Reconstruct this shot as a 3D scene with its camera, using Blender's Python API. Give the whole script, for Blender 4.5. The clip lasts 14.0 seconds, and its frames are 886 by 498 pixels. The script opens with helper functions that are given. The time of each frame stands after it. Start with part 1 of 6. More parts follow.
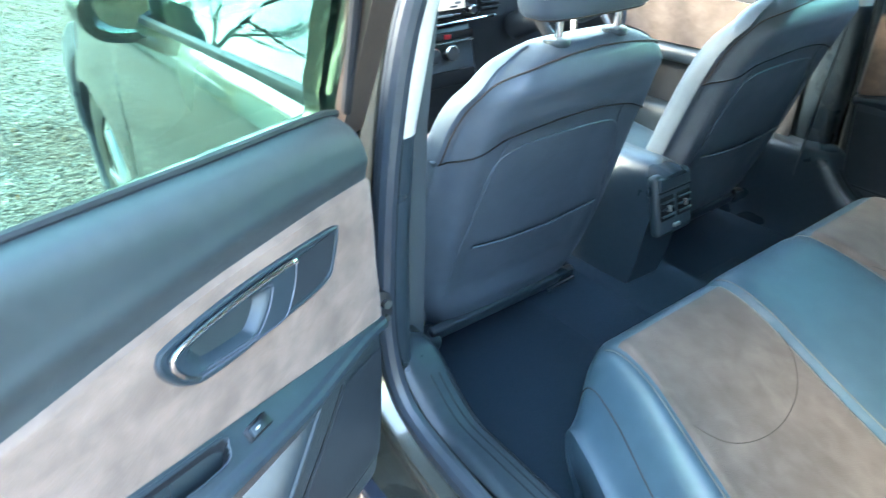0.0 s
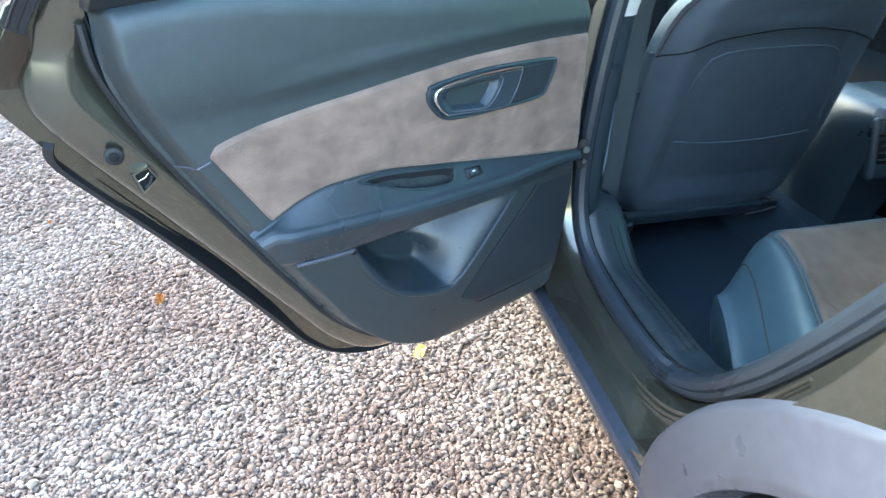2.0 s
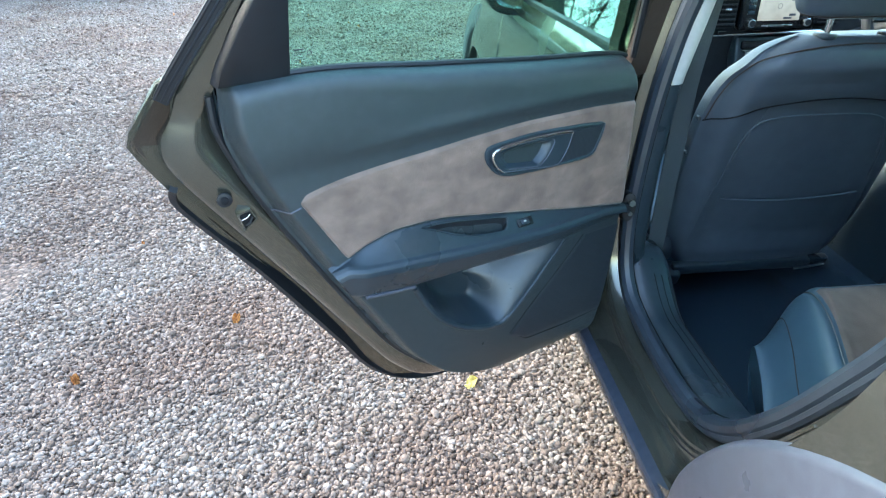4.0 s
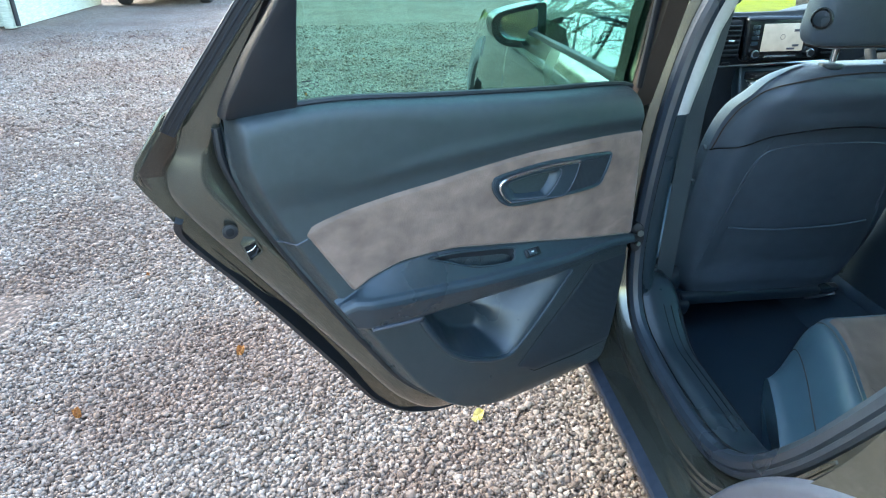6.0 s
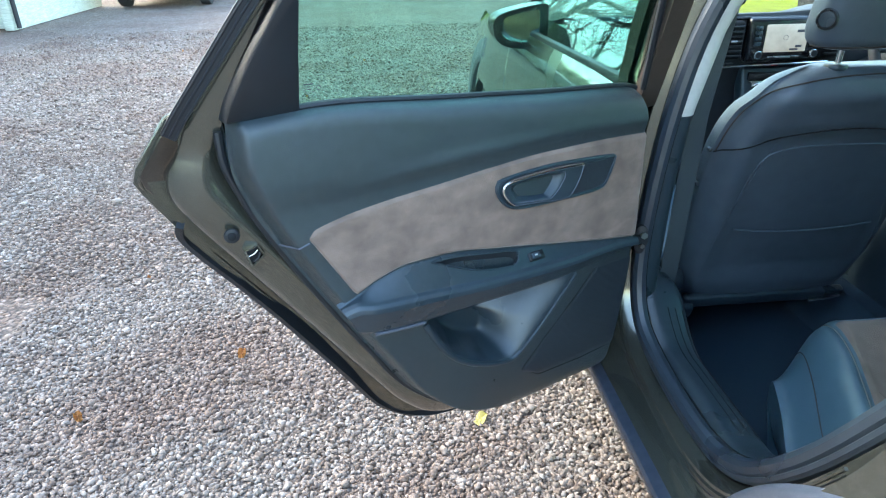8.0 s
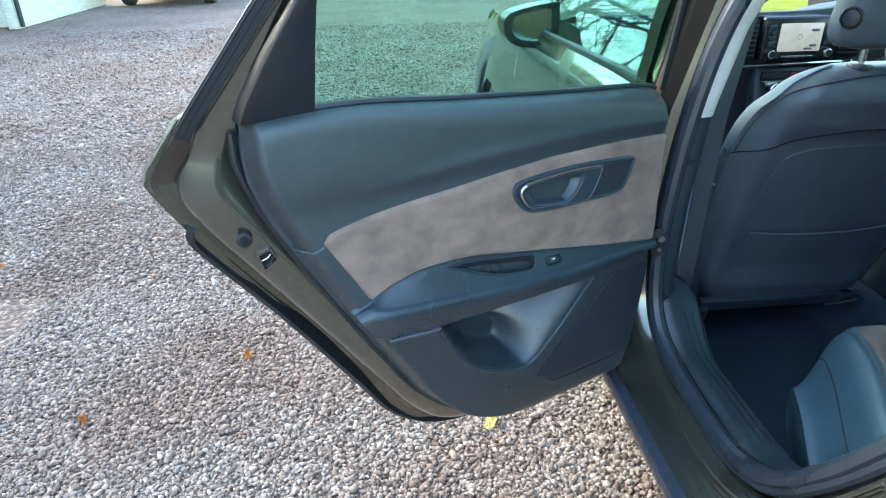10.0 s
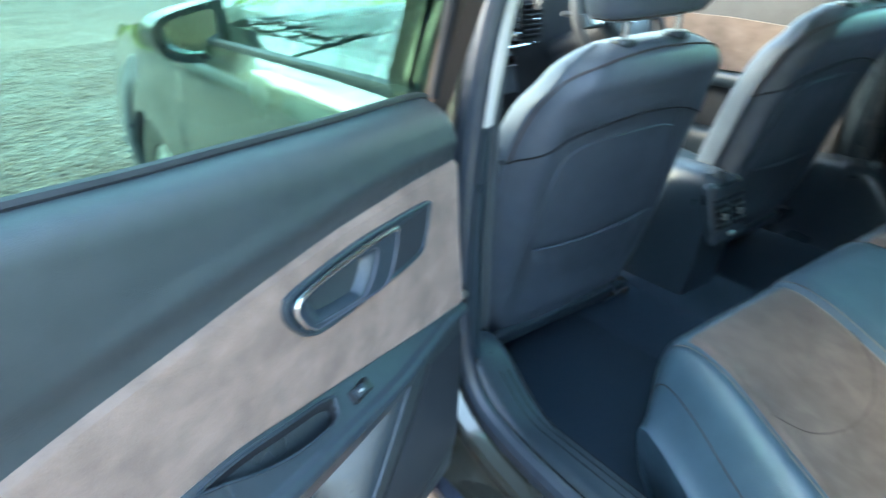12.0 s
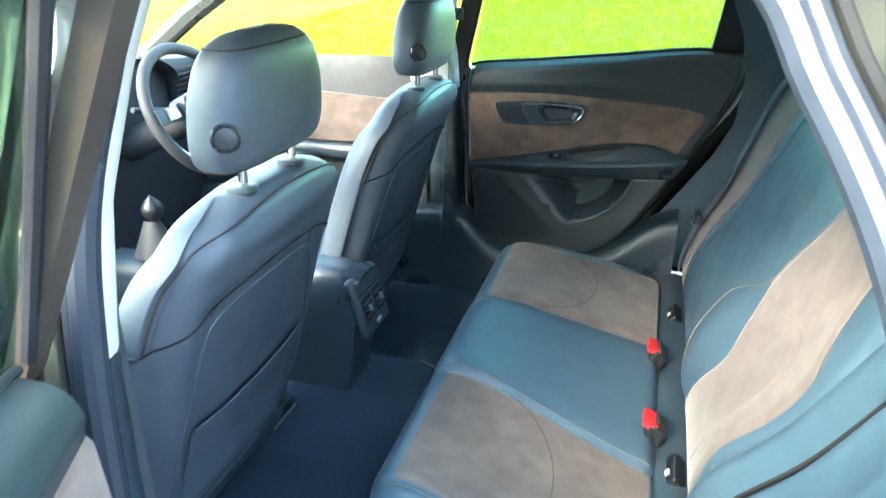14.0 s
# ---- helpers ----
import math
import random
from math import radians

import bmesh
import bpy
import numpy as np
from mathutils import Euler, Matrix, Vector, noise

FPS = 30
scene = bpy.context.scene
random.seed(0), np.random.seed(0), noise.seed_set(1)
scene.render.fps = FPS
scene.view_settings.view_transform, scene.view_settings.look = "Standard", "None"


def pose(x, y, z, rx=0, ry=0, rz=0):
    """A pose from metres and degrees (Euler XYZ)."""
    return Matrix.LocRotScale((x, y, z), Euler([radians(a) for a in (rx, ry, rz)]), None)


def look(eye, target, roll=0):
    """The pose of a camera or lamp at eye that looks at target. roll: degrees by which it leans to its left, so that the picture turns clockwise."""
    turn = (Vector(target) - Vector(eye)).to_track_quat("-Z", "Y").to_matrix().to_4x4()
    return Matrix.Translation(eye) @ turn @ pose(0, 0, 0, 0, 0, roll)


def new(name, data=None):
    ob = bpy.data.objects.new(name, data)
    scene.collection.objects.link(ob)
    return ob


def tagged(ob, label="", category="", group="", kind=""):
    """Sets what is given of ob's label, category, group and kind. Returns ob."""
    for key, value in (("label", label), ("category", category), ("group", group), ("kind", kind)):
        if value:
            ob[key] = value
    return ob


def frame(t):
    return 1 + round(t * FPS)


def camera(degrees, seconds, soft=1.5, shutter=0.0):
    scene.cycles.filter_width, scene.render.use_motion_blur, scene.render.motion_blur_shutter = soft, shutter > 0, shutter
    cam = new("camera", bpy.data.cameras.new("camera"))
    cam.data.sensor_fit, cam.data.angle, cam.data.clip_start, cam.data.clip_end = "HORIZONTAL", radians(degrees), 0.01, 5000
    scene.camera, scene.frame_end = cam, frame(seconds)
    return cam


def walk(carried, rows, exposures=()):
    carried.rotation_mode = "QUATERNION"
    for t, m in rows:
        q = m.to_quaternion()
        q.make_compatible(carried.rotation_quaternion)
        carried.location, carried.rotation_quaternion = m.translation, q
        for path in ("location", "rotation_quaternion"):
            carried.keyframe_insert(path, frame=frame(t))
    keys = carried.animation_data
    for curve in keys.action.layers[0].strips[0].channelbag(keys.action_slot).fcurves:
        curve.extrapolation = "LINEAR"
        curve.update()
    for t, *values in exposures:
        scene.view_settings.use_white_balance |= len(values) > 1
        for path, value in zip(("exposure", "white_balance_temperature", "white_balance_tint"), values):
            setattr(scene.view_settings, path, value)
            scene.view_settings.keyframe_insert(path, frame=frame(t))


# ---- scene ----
cam = camera(68.3, 14.0, soft=1.1, shutter=0.4)
PATH = [
    (0, (-1.201, -0.706, 1.335), (-0.178, 0.683, 0.321), -0.6),
    (0.5, (-1.254, -0.841, 1.302), (-0.449, 0.711, 0.332), -1.6),
    (1, (-1.311, -1.027, 1.322), (-0.642, 0.569, 0.319), -0.5),
    (1.5, (-1.322, -1.17, 1.319), (-0.833, 0.484, 0.306), -0.4),
    (2, (-1.306, -1.11, 1.275), (-0.961, 0.554, 0.22), -0.2),
    (2.5, (-1.293, -1.049, 1.289), (-1.058, 0.591, 0.168), -0.3),
    (3, (-1.314, -1.135, 1.347), (-1.135, 0.509, 0.222), -0.3),
    (3.5, (-1.322, -1.2, 1.355), (-1.152, 0.503, 0.32), -0.3),
    (4, (-1.312, -1.215, 1.352), (-1.142, 0.528, 0.385), -0.4),
    (6.5, (-1.317, -1.196, 1.348), (-1.156, 0.591, 0.464), -0.8),
    (7, (-1.318, -1.19, 1.35), (-1.157, 0.597, 0.466), -0.8),
    (7.5, (-1.316, -1.194, 1.349), (-1.155, 0.594, 0.466), -0.9),
    (10, (-1.338, -1.165, 1.344), (-1.185, 0.622, 0.459), -0.9),
    (10.5, (-1.325, -1.109, 1.331), (-1.175, 0.678, 0.444), -1.0),
    (11, (-1.298, -0.955, 1.324), (-1.142, 0.83, 0.435), -0.9),
    (11.5, (-1.3, -0.818, 1.307), (-0.994, 0.937, 0.398), -0.8),
    (12, (-1.306, -0.702, 1.268), (-0.284, 0.777, 0.386), -1.7),
    (12.5, (-1.231, -0.598, 1.229), (0.144, 0.537, 0.321), -1.9),
    (13, (-1.204, -0.528, 1.298), (0.361, 0.251, 0.327), -1.6),
    (13.5, (-1.223, -0.483, 1.375), (0.449, 0.071, 0.427), -1.4),
    (14, (-1.183, -0.515, 1.406), (0.538, 0.05, 0.56), -1.1),
]
walk(cam, [(t, look(eye, target, roll)) for t, eye, target, roll in PATH],
     exposures=[(0, 4.95, 6850, 3), (0.7, 4.65, 6950, 5), (1.5, 4.25, 6900, 7), (2.0, 4.05, 6800, 4), (3.0, 3.8, 6650, 1), (4.2, 3.65, 6600, 1), (6.5, 3.55, 6600, 1),
                (10.4, 3.55, 6650, 1), (11.0, 3.65, 6700, 1), (11.5, 3.95, 6800, 1), (12.5, 4.5, 6950, 5), (13.5, 4.85, 6850, 4), (14, 4.85, 6850, 4)])

# ---- world, sun ----
world = bpy.data.worlds.new("world")
scene.world = world
world.use_nodes = True
wn = world.node_tree.nodes
sky = wn.new("ShaderNodeTexSky")
sky.sky_type = "NISHITA"
sky.sun_disc = False
SUN_ELEV, SUN_AZ = radians(33), radians(300)      # azimuth clockwise from +y
sky.sun_elevation = SUN_ELEV
sky.sun_rotation = SUN_AZ
sky.air_density, sky.dust_density = 1.0, 1.5
wn["Background"].inputs["Strength"].default_value = 0.15
world.node_tree.links.new(sky.outputs[0], wn["Background"].inputs["Color"])
sun = new("sun", bpy.data.lights.new("sun", "SUN"))
sun.data.energy, sun.data.angle, sun.data.color = 0.47, radians(20), (1.0, 0.93, 0.82)
way = Vector((math.sin(SUN_AZ) * math.cos(SUN_ELEV), math.cos(SUN_AZ) * math.cos(SUN_ELEV), math.sin(SUN_ELEV)))
sun.matrix_world = look(way * 30, (0, 0, 0))

# ---- materials ----
def material(name, colour, rough=0.5, metal=0.0, second=None, scale=30.0, detail=4.0, mix=1.0, bump=0.0, bump_scale=400.0,
             coat=0.0, spec=0.5, sheen=0.0, stretch=(1, 1, 1), wear=0.0, wear_scale=4.0, per_island=0.0, per_object=0.0, contrast=(0.35, 0.65)):
    """A principled material: two tones mixed by noise, coarse wear in the roughness and colour, fine relief."""
    m = bpy.data.materials.new(name)
    m.use_nodes = True
    n, l = m.node_tree.nodes, m.node_tree.links
    b = n["Principled BSDF"]
    b.inputs["Roughness"].default_value = rough
    b.inputs["Metallic"].default_value = metal
    b.inputs["Coat Weight"].default_value = coat
    b.inputs["Coat Roughness"].default_value = 0.04
    b.inputs["Specular IOR Level"].default_value = spec
    b.inputs["Sheen Weight"].default_value = sheen
    b.inputs["Sheen Roughness"].default_value = 0.4
    co = n.new("ShaderNodeTexCoord")
    mp = n.new("ShaderNodeMapping")
    mp.inputs["Scale"].default_value = stretch
    l.new(co.outputs["Object"], mp.inputs["Vector"])
    nz = n.new("ShaderNodeTexNoise")
    nz.inputs["Scale"].default_value, nz.inputs["Detail"].default_value = scale, detail
    l.new(mp.outputs[0], nz.inputs["Vector"])
    rp = n.new("ShaderNodeValToRGB")
    rp.color_ramp.elements[0].position, rp.color_ramp.elements[1].position = contrast
    second = second or tuple(c * 0.8 for c in colour)
    rp.color_ramp.elements[0].color = (*[a + (c - a) * mix for a, c in zip(colour, second)], 1)
    rp.color_ramp.elements[1].color = (*colour, 1)
    l.new(nz.outputs["Fac"], rp.inputs["Fac"])
    out = rp.outputs["Color"]
    wz = n.new("ShaderNodeTexNoise")
    wz.inputs["Scale"].default_value, wz.inputs["Detail"].default_value = wear_scale, 6.0
    l.new(mp.outputs[0], wz.inputs["Vector"])
    mr = n.new("ShaderNodeMapRange")
    mr.inputs["From Min"].default_value, mr.inputs["From Max"].default_value = 0.3, 0.7
    mr.inputs["To Min"].default_value, mr.inputs["To Max"].default_value = max(rough - wear * 0.5 - 0.03, 0), min(rough + wear * 0.5 + 0.03, 1)
    l.new(wz.outputs["Fac"], mr.inputs["Value"])
    l.new(mr.outputs[0], b.inputs["Roughness"])
    if wear:
        hs = n.new("ShaderNodeHueSaturation")
        mv = n.new("ShaderNodeMapRange")
        mv.inputs["From Min"].default_value, mv.inputs["From Max"].default_value = 0.3, 0.7
        mv.inputs["To Min"].default_value, mv.inputs["To Max"].default_value = 1 - wear * 0.5, 1 + wear * 0.5
        l.new(wz.outputs["Fac"], mv.inputs["Value"])
        l.new(mv.outputs[0], hs.inputs["Value"])
        l.new(out, hs.inputs["Color"])
        out = hs.outputs["Color"]
    if per_island or per_object:
        hv = n.new("ShaderNodeHueSaturation")
        rnd = n.new("ShaderNodeNewGeometry").outputs["Random Per Island"] if per_island else n.new("ShaderNodeObjectInfo").outputs["Random"]
        k = per_island or per_object
        mk = n.new("ShaderNodeMapRange")
        mk.inputs["To Min"].default_value, mk.inputs["To Max"].default_value = 1 - k, 1 + k
        l.new(rnd, mk.inputs["Value"])
        l.new(mk.outputs[0], hv.inputs["Value"])
        l.new(out, hv.inputs["Color"])
        out = hv.outputs["Color"]
    l.new(out, b.inputs["Base Color"])
    if bump:
        bz = n.new("ShaderNodeTexNoise")
        bz.inputs["Scale"].default_value, bz.inputs["Detail"].default_value = bump_scale, 3.0
        l.new(mp.outputs[0], bz.inputs["Vector"])
        bp = n.new("ShaderNodeBump")
        bp.inputs["Strength"].default_value, bp.inputs["Distance"].default_value = bump, 0.002
        l.new(bz.outputs["Fac"], bp.inputs["Height"])
        l.new(bp.outputs[0], b.inputs["Normal"])
    return m


def pane_glass(name, tint):
    m = bpy.data.materials.new(name)
    m.use_nodes = True
    n, l = m.node_tree.nodes, m.node_tree.links
    n.remove(n["Principled BSDF"])
    tr, gl = n.new("ShaderNodeBsdfTransparent"), n.new("ShaderNodeBsdfGlossy")
    tr.inputs["Color"].default_value = (*tint, 1)
    gl.inputs["Roughness"].default_value = 0.0
    fr, mx = n.new("ShaderNodeLayerWeight"), n.new("ShaderNodeMixShader")
    fr.inputs["Blend"].default_value = 0.5
    pw, ml = n.new("ShaderNodeMath"), n.new("ShaderNodeMath")
    pw.operation, ml.operation = "POWER", "MULTIPLY_ADD"
    pw.inputs[1].default_value = 5.0
    ml.inputs[1].default_value, ml.inputs[2].default_value = 0.90, 0.045
    l.new(fr.outputs["Facing"], pw.inputs[0])
    l.new(pw.outputs[0], ml.inputs[0])
    l.new(ml.outputs[0], mx.inputs[0])
    l.new(tr.outputs[0], mx.inputs[1])
    l.new(gl.outputs[0], mx.inputs[2])
    l.new(mx.outputs[0], n["Material Output"].inputs["Surface"])
    return m


def glow(name, colour, strength):
    m = material(name, colour, 0.3)
    b = m.node_tree.nodes["Principled BSDF"]
    b.inputs["Emission Color"].default_value = (*colour, 1)
    b.inputs["Emission Strength"].default_value = strength
    return m


def nap(name, colour, second, scale, depth):
    """Brushed suede: broad patches of nap laid this way and that, with short streaks and a fine fibre grain."""
    m = material(name, colour, 0.95, 0, second, scale, 6, sheen=0.30, wear=0.16, wear_scale=7, contrast=(0.34, 0.66))
    n, l = m.node_tree.nodes, m.node_tree.links
    b = n["Principled BSDF"]
    co = n.new("ShaderNodeTexCoord")
    warp = n.new("ShaderNodeTexNoise")
    warp.inputs["Scale"].default_value, warp.inputs["Detail"].default_value = 26.0, 6.0
    warp.inputs["Distortion"].default_value = 0.4
    mp = n.new("ShaderNodeMapping")
    mp.inputs["Rotation"].default_value = (0.6, 0.3, 0.2)
    mp.inputs["Scale"].default_value = (1.3, 0.85, 1.5)
    l.new(co.outputs["Object"], mp.inputs["Vector"])
    l.new(mp.outputs[0], warp.inputs["Vector"])
    streak = n.new("ShaderNodeMapRange")
    streak.inputs["From Min"].default_value, streak.inputs["From Max"].default_value = 0.36, 0.64
    streak.inputs["To Min"].default_value, streak.inputs["To Max"].default_value = 0.85, 1.10
    l.new(warp.outputs["Fac"], streak.inputs["Value"])
    hs = n.new("ShaderNodeHueSaturation")
    old = b.inputs["Base Color"].links[0].from_socket
    l.new(streak.outputs[0], hs.inputs["Value"])
    l.new(old, hs.inputs["Color"])
    l.new(hs.outputs["Color"], b.inputs["Base Color"])
    fibre = n.new("ShaderNodeTexNoise")
    fibre.inputs["Scale"].default_value, fibre.inputs["Detail"].default_value = 420.0, 4.0
    l.new(co.outputs["Object"], fibre.inputs["Vector"])
    bp = n.new("ShaderNodeBump")
    bp.inputs["Strength"].default_value, bp.inputs["Distance"].default_value = 0.5, depth
    l.new(fibre.outputs["Fac"], bp.inputs["Height"])
    l.new(bp.outputs[0], b.inputs["Normal"])
    return m


def ribbed(name, colour, per_metre):
    """Dark plastic with fine upright ribs in its surface."""
    m = material(name, colour, 0.42, 0, spec=0.6)
    n, l = m.node_tree.nodes, m.node_tree.links
    co = n.new("ShaderNodeTexCoord")
    wv = n.new("ShaderNodeTexWave")
    wv.bands_direction = "Y"
    wv.inputs["Scale"].default_value = per_metre / 3.183
    l.new(co.outputs["Object"], wv.inputs["Vector"])
    bp = n.new("ShaderNodeBump")
    bp.inputs["Strength"].default_value, bp.inputs["Distance"].default_value = 0.4, 0.0006
    l.new(wv.outputs["Fac"], bp.inputs["Height"])
    l.new(bp.outputs[0], n["Principled BSDF"].inputs["Normal"])
    return m


PAINT = material("bronze_metallic_paint", (0.134, 0.138, 0.114), 0.22, 0.75, (0.113, 0.117, 0.097), 900, coat=1.0, wear=0.08, wear_scale=3)
PANEL = material("grained_dark_plastic", (0.032, 0.045, 0.051), 0.36, 0, (0.026, 0.038, 0.043), 60, spec=0.75, bump=0.45, bump_scale=1000, wear=0.14, wear_scale=6)
PANEL_LOW = material("hard_dark_plastic", (0.026, 0.041, 0.053), 0.33, 0, (0.021, 0.035, 0.046), 80, spec=0.7, bump=0.2, bump_scale=1200, wear=0.15, wear_scale=7)
LEATHER = material("black_leather", (0.050, 0.092, 0.126), 0.38, 0, (0.043, 0.081, 0.112), 25, spec=0.65, bump=0.3, bump_scale=520, wear=0.14, wear_scale=9)
SEATBACK = material("seat_back_vinyl", (0.083, 0.108, 0.137), 0.43, 0, (0.072, 0.095, 0.121), 30, spec=0.6, bump=0.3, bump_scale=620, wear=0.16, wear_scale=6)
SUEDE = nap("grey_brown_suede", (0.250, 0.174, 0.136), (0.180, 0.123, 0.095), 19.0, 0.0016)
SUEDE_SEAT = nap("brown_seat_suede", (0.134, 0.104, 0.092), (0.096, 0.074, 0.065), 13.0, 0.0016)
CARPET = material("dark_carpet", (0.018, 0.042, 0.068), 0.95, 0, (0.012, 0.030, 0.050), 350, bump=1.0, bump_scale=600, wear=0.2)
GRILLE = ribbed("ribbed_grille_plastic", (0.024, 0.032, 0.040), 330)
RUBBER = material("door_seal_rubber", (0.032, 0.044, 0.060), 0.33, 0, (0.026, 0.036, 0.050), 40, spec=0.65, bump=0.12, bump_scale=300, wear=0.2)
CLADDING = material("grey_wheel_arch_plastic", (0.085, 0.094, 0.122), 0.34, 0, (0.072, 0.080, 0.105), 50, spec=0.6, bump=0.15, bump_scale=900, wear=0.15)
BLACK = material("gloss_black_trim", (0.012, 0.013, 0.015), 0.25, 0, wear=0.1)
MATT = material("matt_black_trim", (0.013, 0.016, 0.021), 0.50, 0, bump=0.2, bump_scale=900, wear=0.2)
SILL = material("satin_sill_plastic", (0.045, 0.056, 0.080), 0.22, 0, (0.037, 0.047, 0.068), 60, spec=0.8, bump=0.1, bump_scale=900, wear=0.15)
# darker copy of PAINT that carries the shade in the door's corner
SHADED_PAINT = material("shaded_door_hem_paint", (0.034, 0.032, 0.027), 0.16, 0.4, (0.028, 0.026, 0.022), 500, coat=1.0, wear=0.05)
CHROME = material("satin_chrome", (0.80, 0.81, 0.82), 0.16, 1.0, (0.74, 0.75, 0.76), 200)
STEEL = material("bare_steel", (0.55, 0.54, 0.52), 0.30, 1.0, (0.42, 0.41, 0.39), 90, wear=0.2)
FRAME_TRIM = material("brown_window_frame_trim", (0.066, 0.050, 0.042), 0.45, 0, (0.056, 0.042, 0.035), 60, bump=0.15, bump_scale=900, wear=0.12)
GREY_TRIM = material("pale_grey_pillar_trim", (0.62, 0.62, 0.60), 0.75, 0, (0.58, 0.58, 0.56), 120, bump=0.2, bump_scale=900)
THREAD = material("pale_stitching", (0.150, 0.138, 0.125), 0.8, 0)
THREAD_DARK = material("brown_piping", (0.050, 0.036, 0.032), 0.7, 0)
WEBBING = material("belt_webbing", (0.080, 0.100, 0.112), 0.7, 0, (0.062, 0.078, 0.090), 500, bump=0.5, bump_scale=900, stretch=(1, 1, 4))
RED = material("red_buckle_button", (0.52, 0.018, 0.024), 0.35, 0)
TYRE = material("tyre_rubber", (0.020, 0.020, 0.021), 0.75, 0, (0.028, 0.027, 0.026), 60, bump=0.3, wear=0.3)
ALLOY = material("alloy_rim", (0.50, 0.51, 0.52), 0.3, 0.9, wear=0.2)
SCREEN = glow("lit_map_screen", (0.48, 0.45, 0.39), 0.06)
DASH = material("dashboard_soft_plastic", (0.032, 0.036, 0.042), 0.6, 0, bump=0.4, bump_scale=700, wear=0.1)
MIRROR = material("mirror_silver", (0.62, 0.66, 0.66), 0.0, 1.0, (0.62, 0.66, 0.66))
GLASS = pane_glass("green_tinted_glass", (0.56, 0.80, 0.72))
GLASS_SIDE = pane_glass("clear_side_glass", (0.86, 0.95, 0.92))
WHITE = material("white_marking", (0.62, 0.64, 0.62), 0.6, 0)
# near black for dark parts, seams, and the shade inside gaps and openings
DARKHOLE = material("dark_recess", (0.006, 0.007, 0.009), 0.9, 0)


def gravel(name, cells):
    """Grey, pink and brown stones: each one its own tone; cells: draws the stones as cells where they are no meshes."""
    m = material(name, (0.3, 0.27, 0.25), 0.9, 0, bump=0.4, bump_scale=300)
    n, l = m.node_tree.nodes, m.node_tree.links
    b = n["Principled BSDF"]
    rp = n.new("ShaderNodeValToRGB")
    tones = [(0.00, (0.097, 0.070, 0.055)), (0.12, (0.146, 0.108, 0.085)), (0.34, (0.197, 0.151, 0.122)), (0.58, (0.238, 0.190, 0.157)), (0.80, (0.289, 0.240, 0.203)), (1.00, (0.399, 0.343, 0.294))]
    e = rp.color_ramp.elements
    e[0].color, e[1].position, e[1].color = (*tones[0][1], 1), 1.0, (*tones[-1][1], 1)
    for at, c in tones[1:-1]:
        e.new(at).color = (*c, 1)
    nz = n.new("ShaderNodeTexNoise")
    nz.inputs["Scale"].default_value, nz.inputs["Detail"].default_value = 1.3, 3.0
    co = n.new("ShaderNodeTexCoord")
    l.new(co.outputs["Object"], nz.inputs["Vector"])
    hs = n.new("ShaderNodeMix")
    hs.data_type, hs.blend_type = "RGBA", "MULTIPLY"
    hs.inputs["Factor"].default_value = 1.0
    patch = n.new("ShaderNodeValToRGB")
    patch.color_ramp.elements[0].position, patch.color_ramp.elements[1].position = 0.38, 0.60
    patch.color_ramp.elements[0].color, patch.color_ramp.elements[1].color = (0.83, 0.73, 0.69, 1), (1.0, 1.0, 1.0, 1)
    l.new(nz.outputs["Fac"], patch.inputs["Fac"])
    if cells:
        vo = n.new("ShaderNodeTexVoronoi")
        vo.inputs["Scale"].default_value = cells
        l.new(co.outputs["Object"], vo.inputs["Vector"])
        sp = n.new("ShaderNodeSeparateColor")
        l.new(vo.outputs["Color"], sp.inputs[0])
        l.new(sp.outputs[0], rp.inputs["Fac"])
        # darker between the cells: the shade between stones mixed into the colour
        gap_mask = n.new("ShaderNodeValToRGB")
        gap_mask.color_ramp.elements[0].position, gap_mask.color_ramp.elements[1].position = 0.42, 0.72
        gap_mask.color_ramp.elements[0].color, gap_mask.color_ramp.elements[1].color = (0, 0, 0, 1), (1, 1, 1, 1)
        l.new(vo.outputs["Distance"], gap_mask.inputs["Fac"])
        shaded_gaps = n.new("ShaderNodeMix")
        shaded_gaps.data_type = "RGBA"
        shaded_gaps.inputs["B"].default_value = (0.085, 0.070, 0.060, 1)
        l.new(gap_mask.outputs["Color"], shaded_gaps.inputs["Factor"])
        l.new(rp.outputs[0], shaded_gaps.inputs["A"])
        bp = n.new("ShaderNodeBump")
        bp.invert = True
        bp.inputs["Strength"].default_value, bp.inputs["Distance"].default_value = 1.0, 0.012
        l.new(vo.outputs["Distance"], bp.inputs["Height"])
        l.new(bp.outputs[0], b.inputs["Normal"])
    else:
        l.new(n.new("ShaderNodeNewGeometry").outputs["Random Per Island"], rp.inputs["Fac"])
    l.new(shaded_gaps.outputs["Result"] if cells else rp.outputs[0], hs.inputs["A"])
    l.new(patch.outputs[0], hs.inputs["B"])
    l.new(hs.outputs["Result"], b.inputs["Base Color"])
    return m


GRAVEL = gravel("gravel_bed", 55.0)
STONES = gravel("gravel_stones", 0)
GRASS = material("mown_lawn", (0.200, 0.205, 0.006), 0.9, 0, (0.140, 0.150, 0.004), 3, 9, spec=0.08, bump=1.0, bump_scale=40, wear=0.35, wear_scale=0.7)
BLADES = material("grass_blades", (0.215, 0.220, 0.008), 0.8, 0, spec=0.08, per_island=0.45)
LEAF = material("fallen_leaf_orange", (0.55, 0.24, 0.05), 0.7, 0, (0.42, 0.15, 0.04), 60, per_object=0.3)
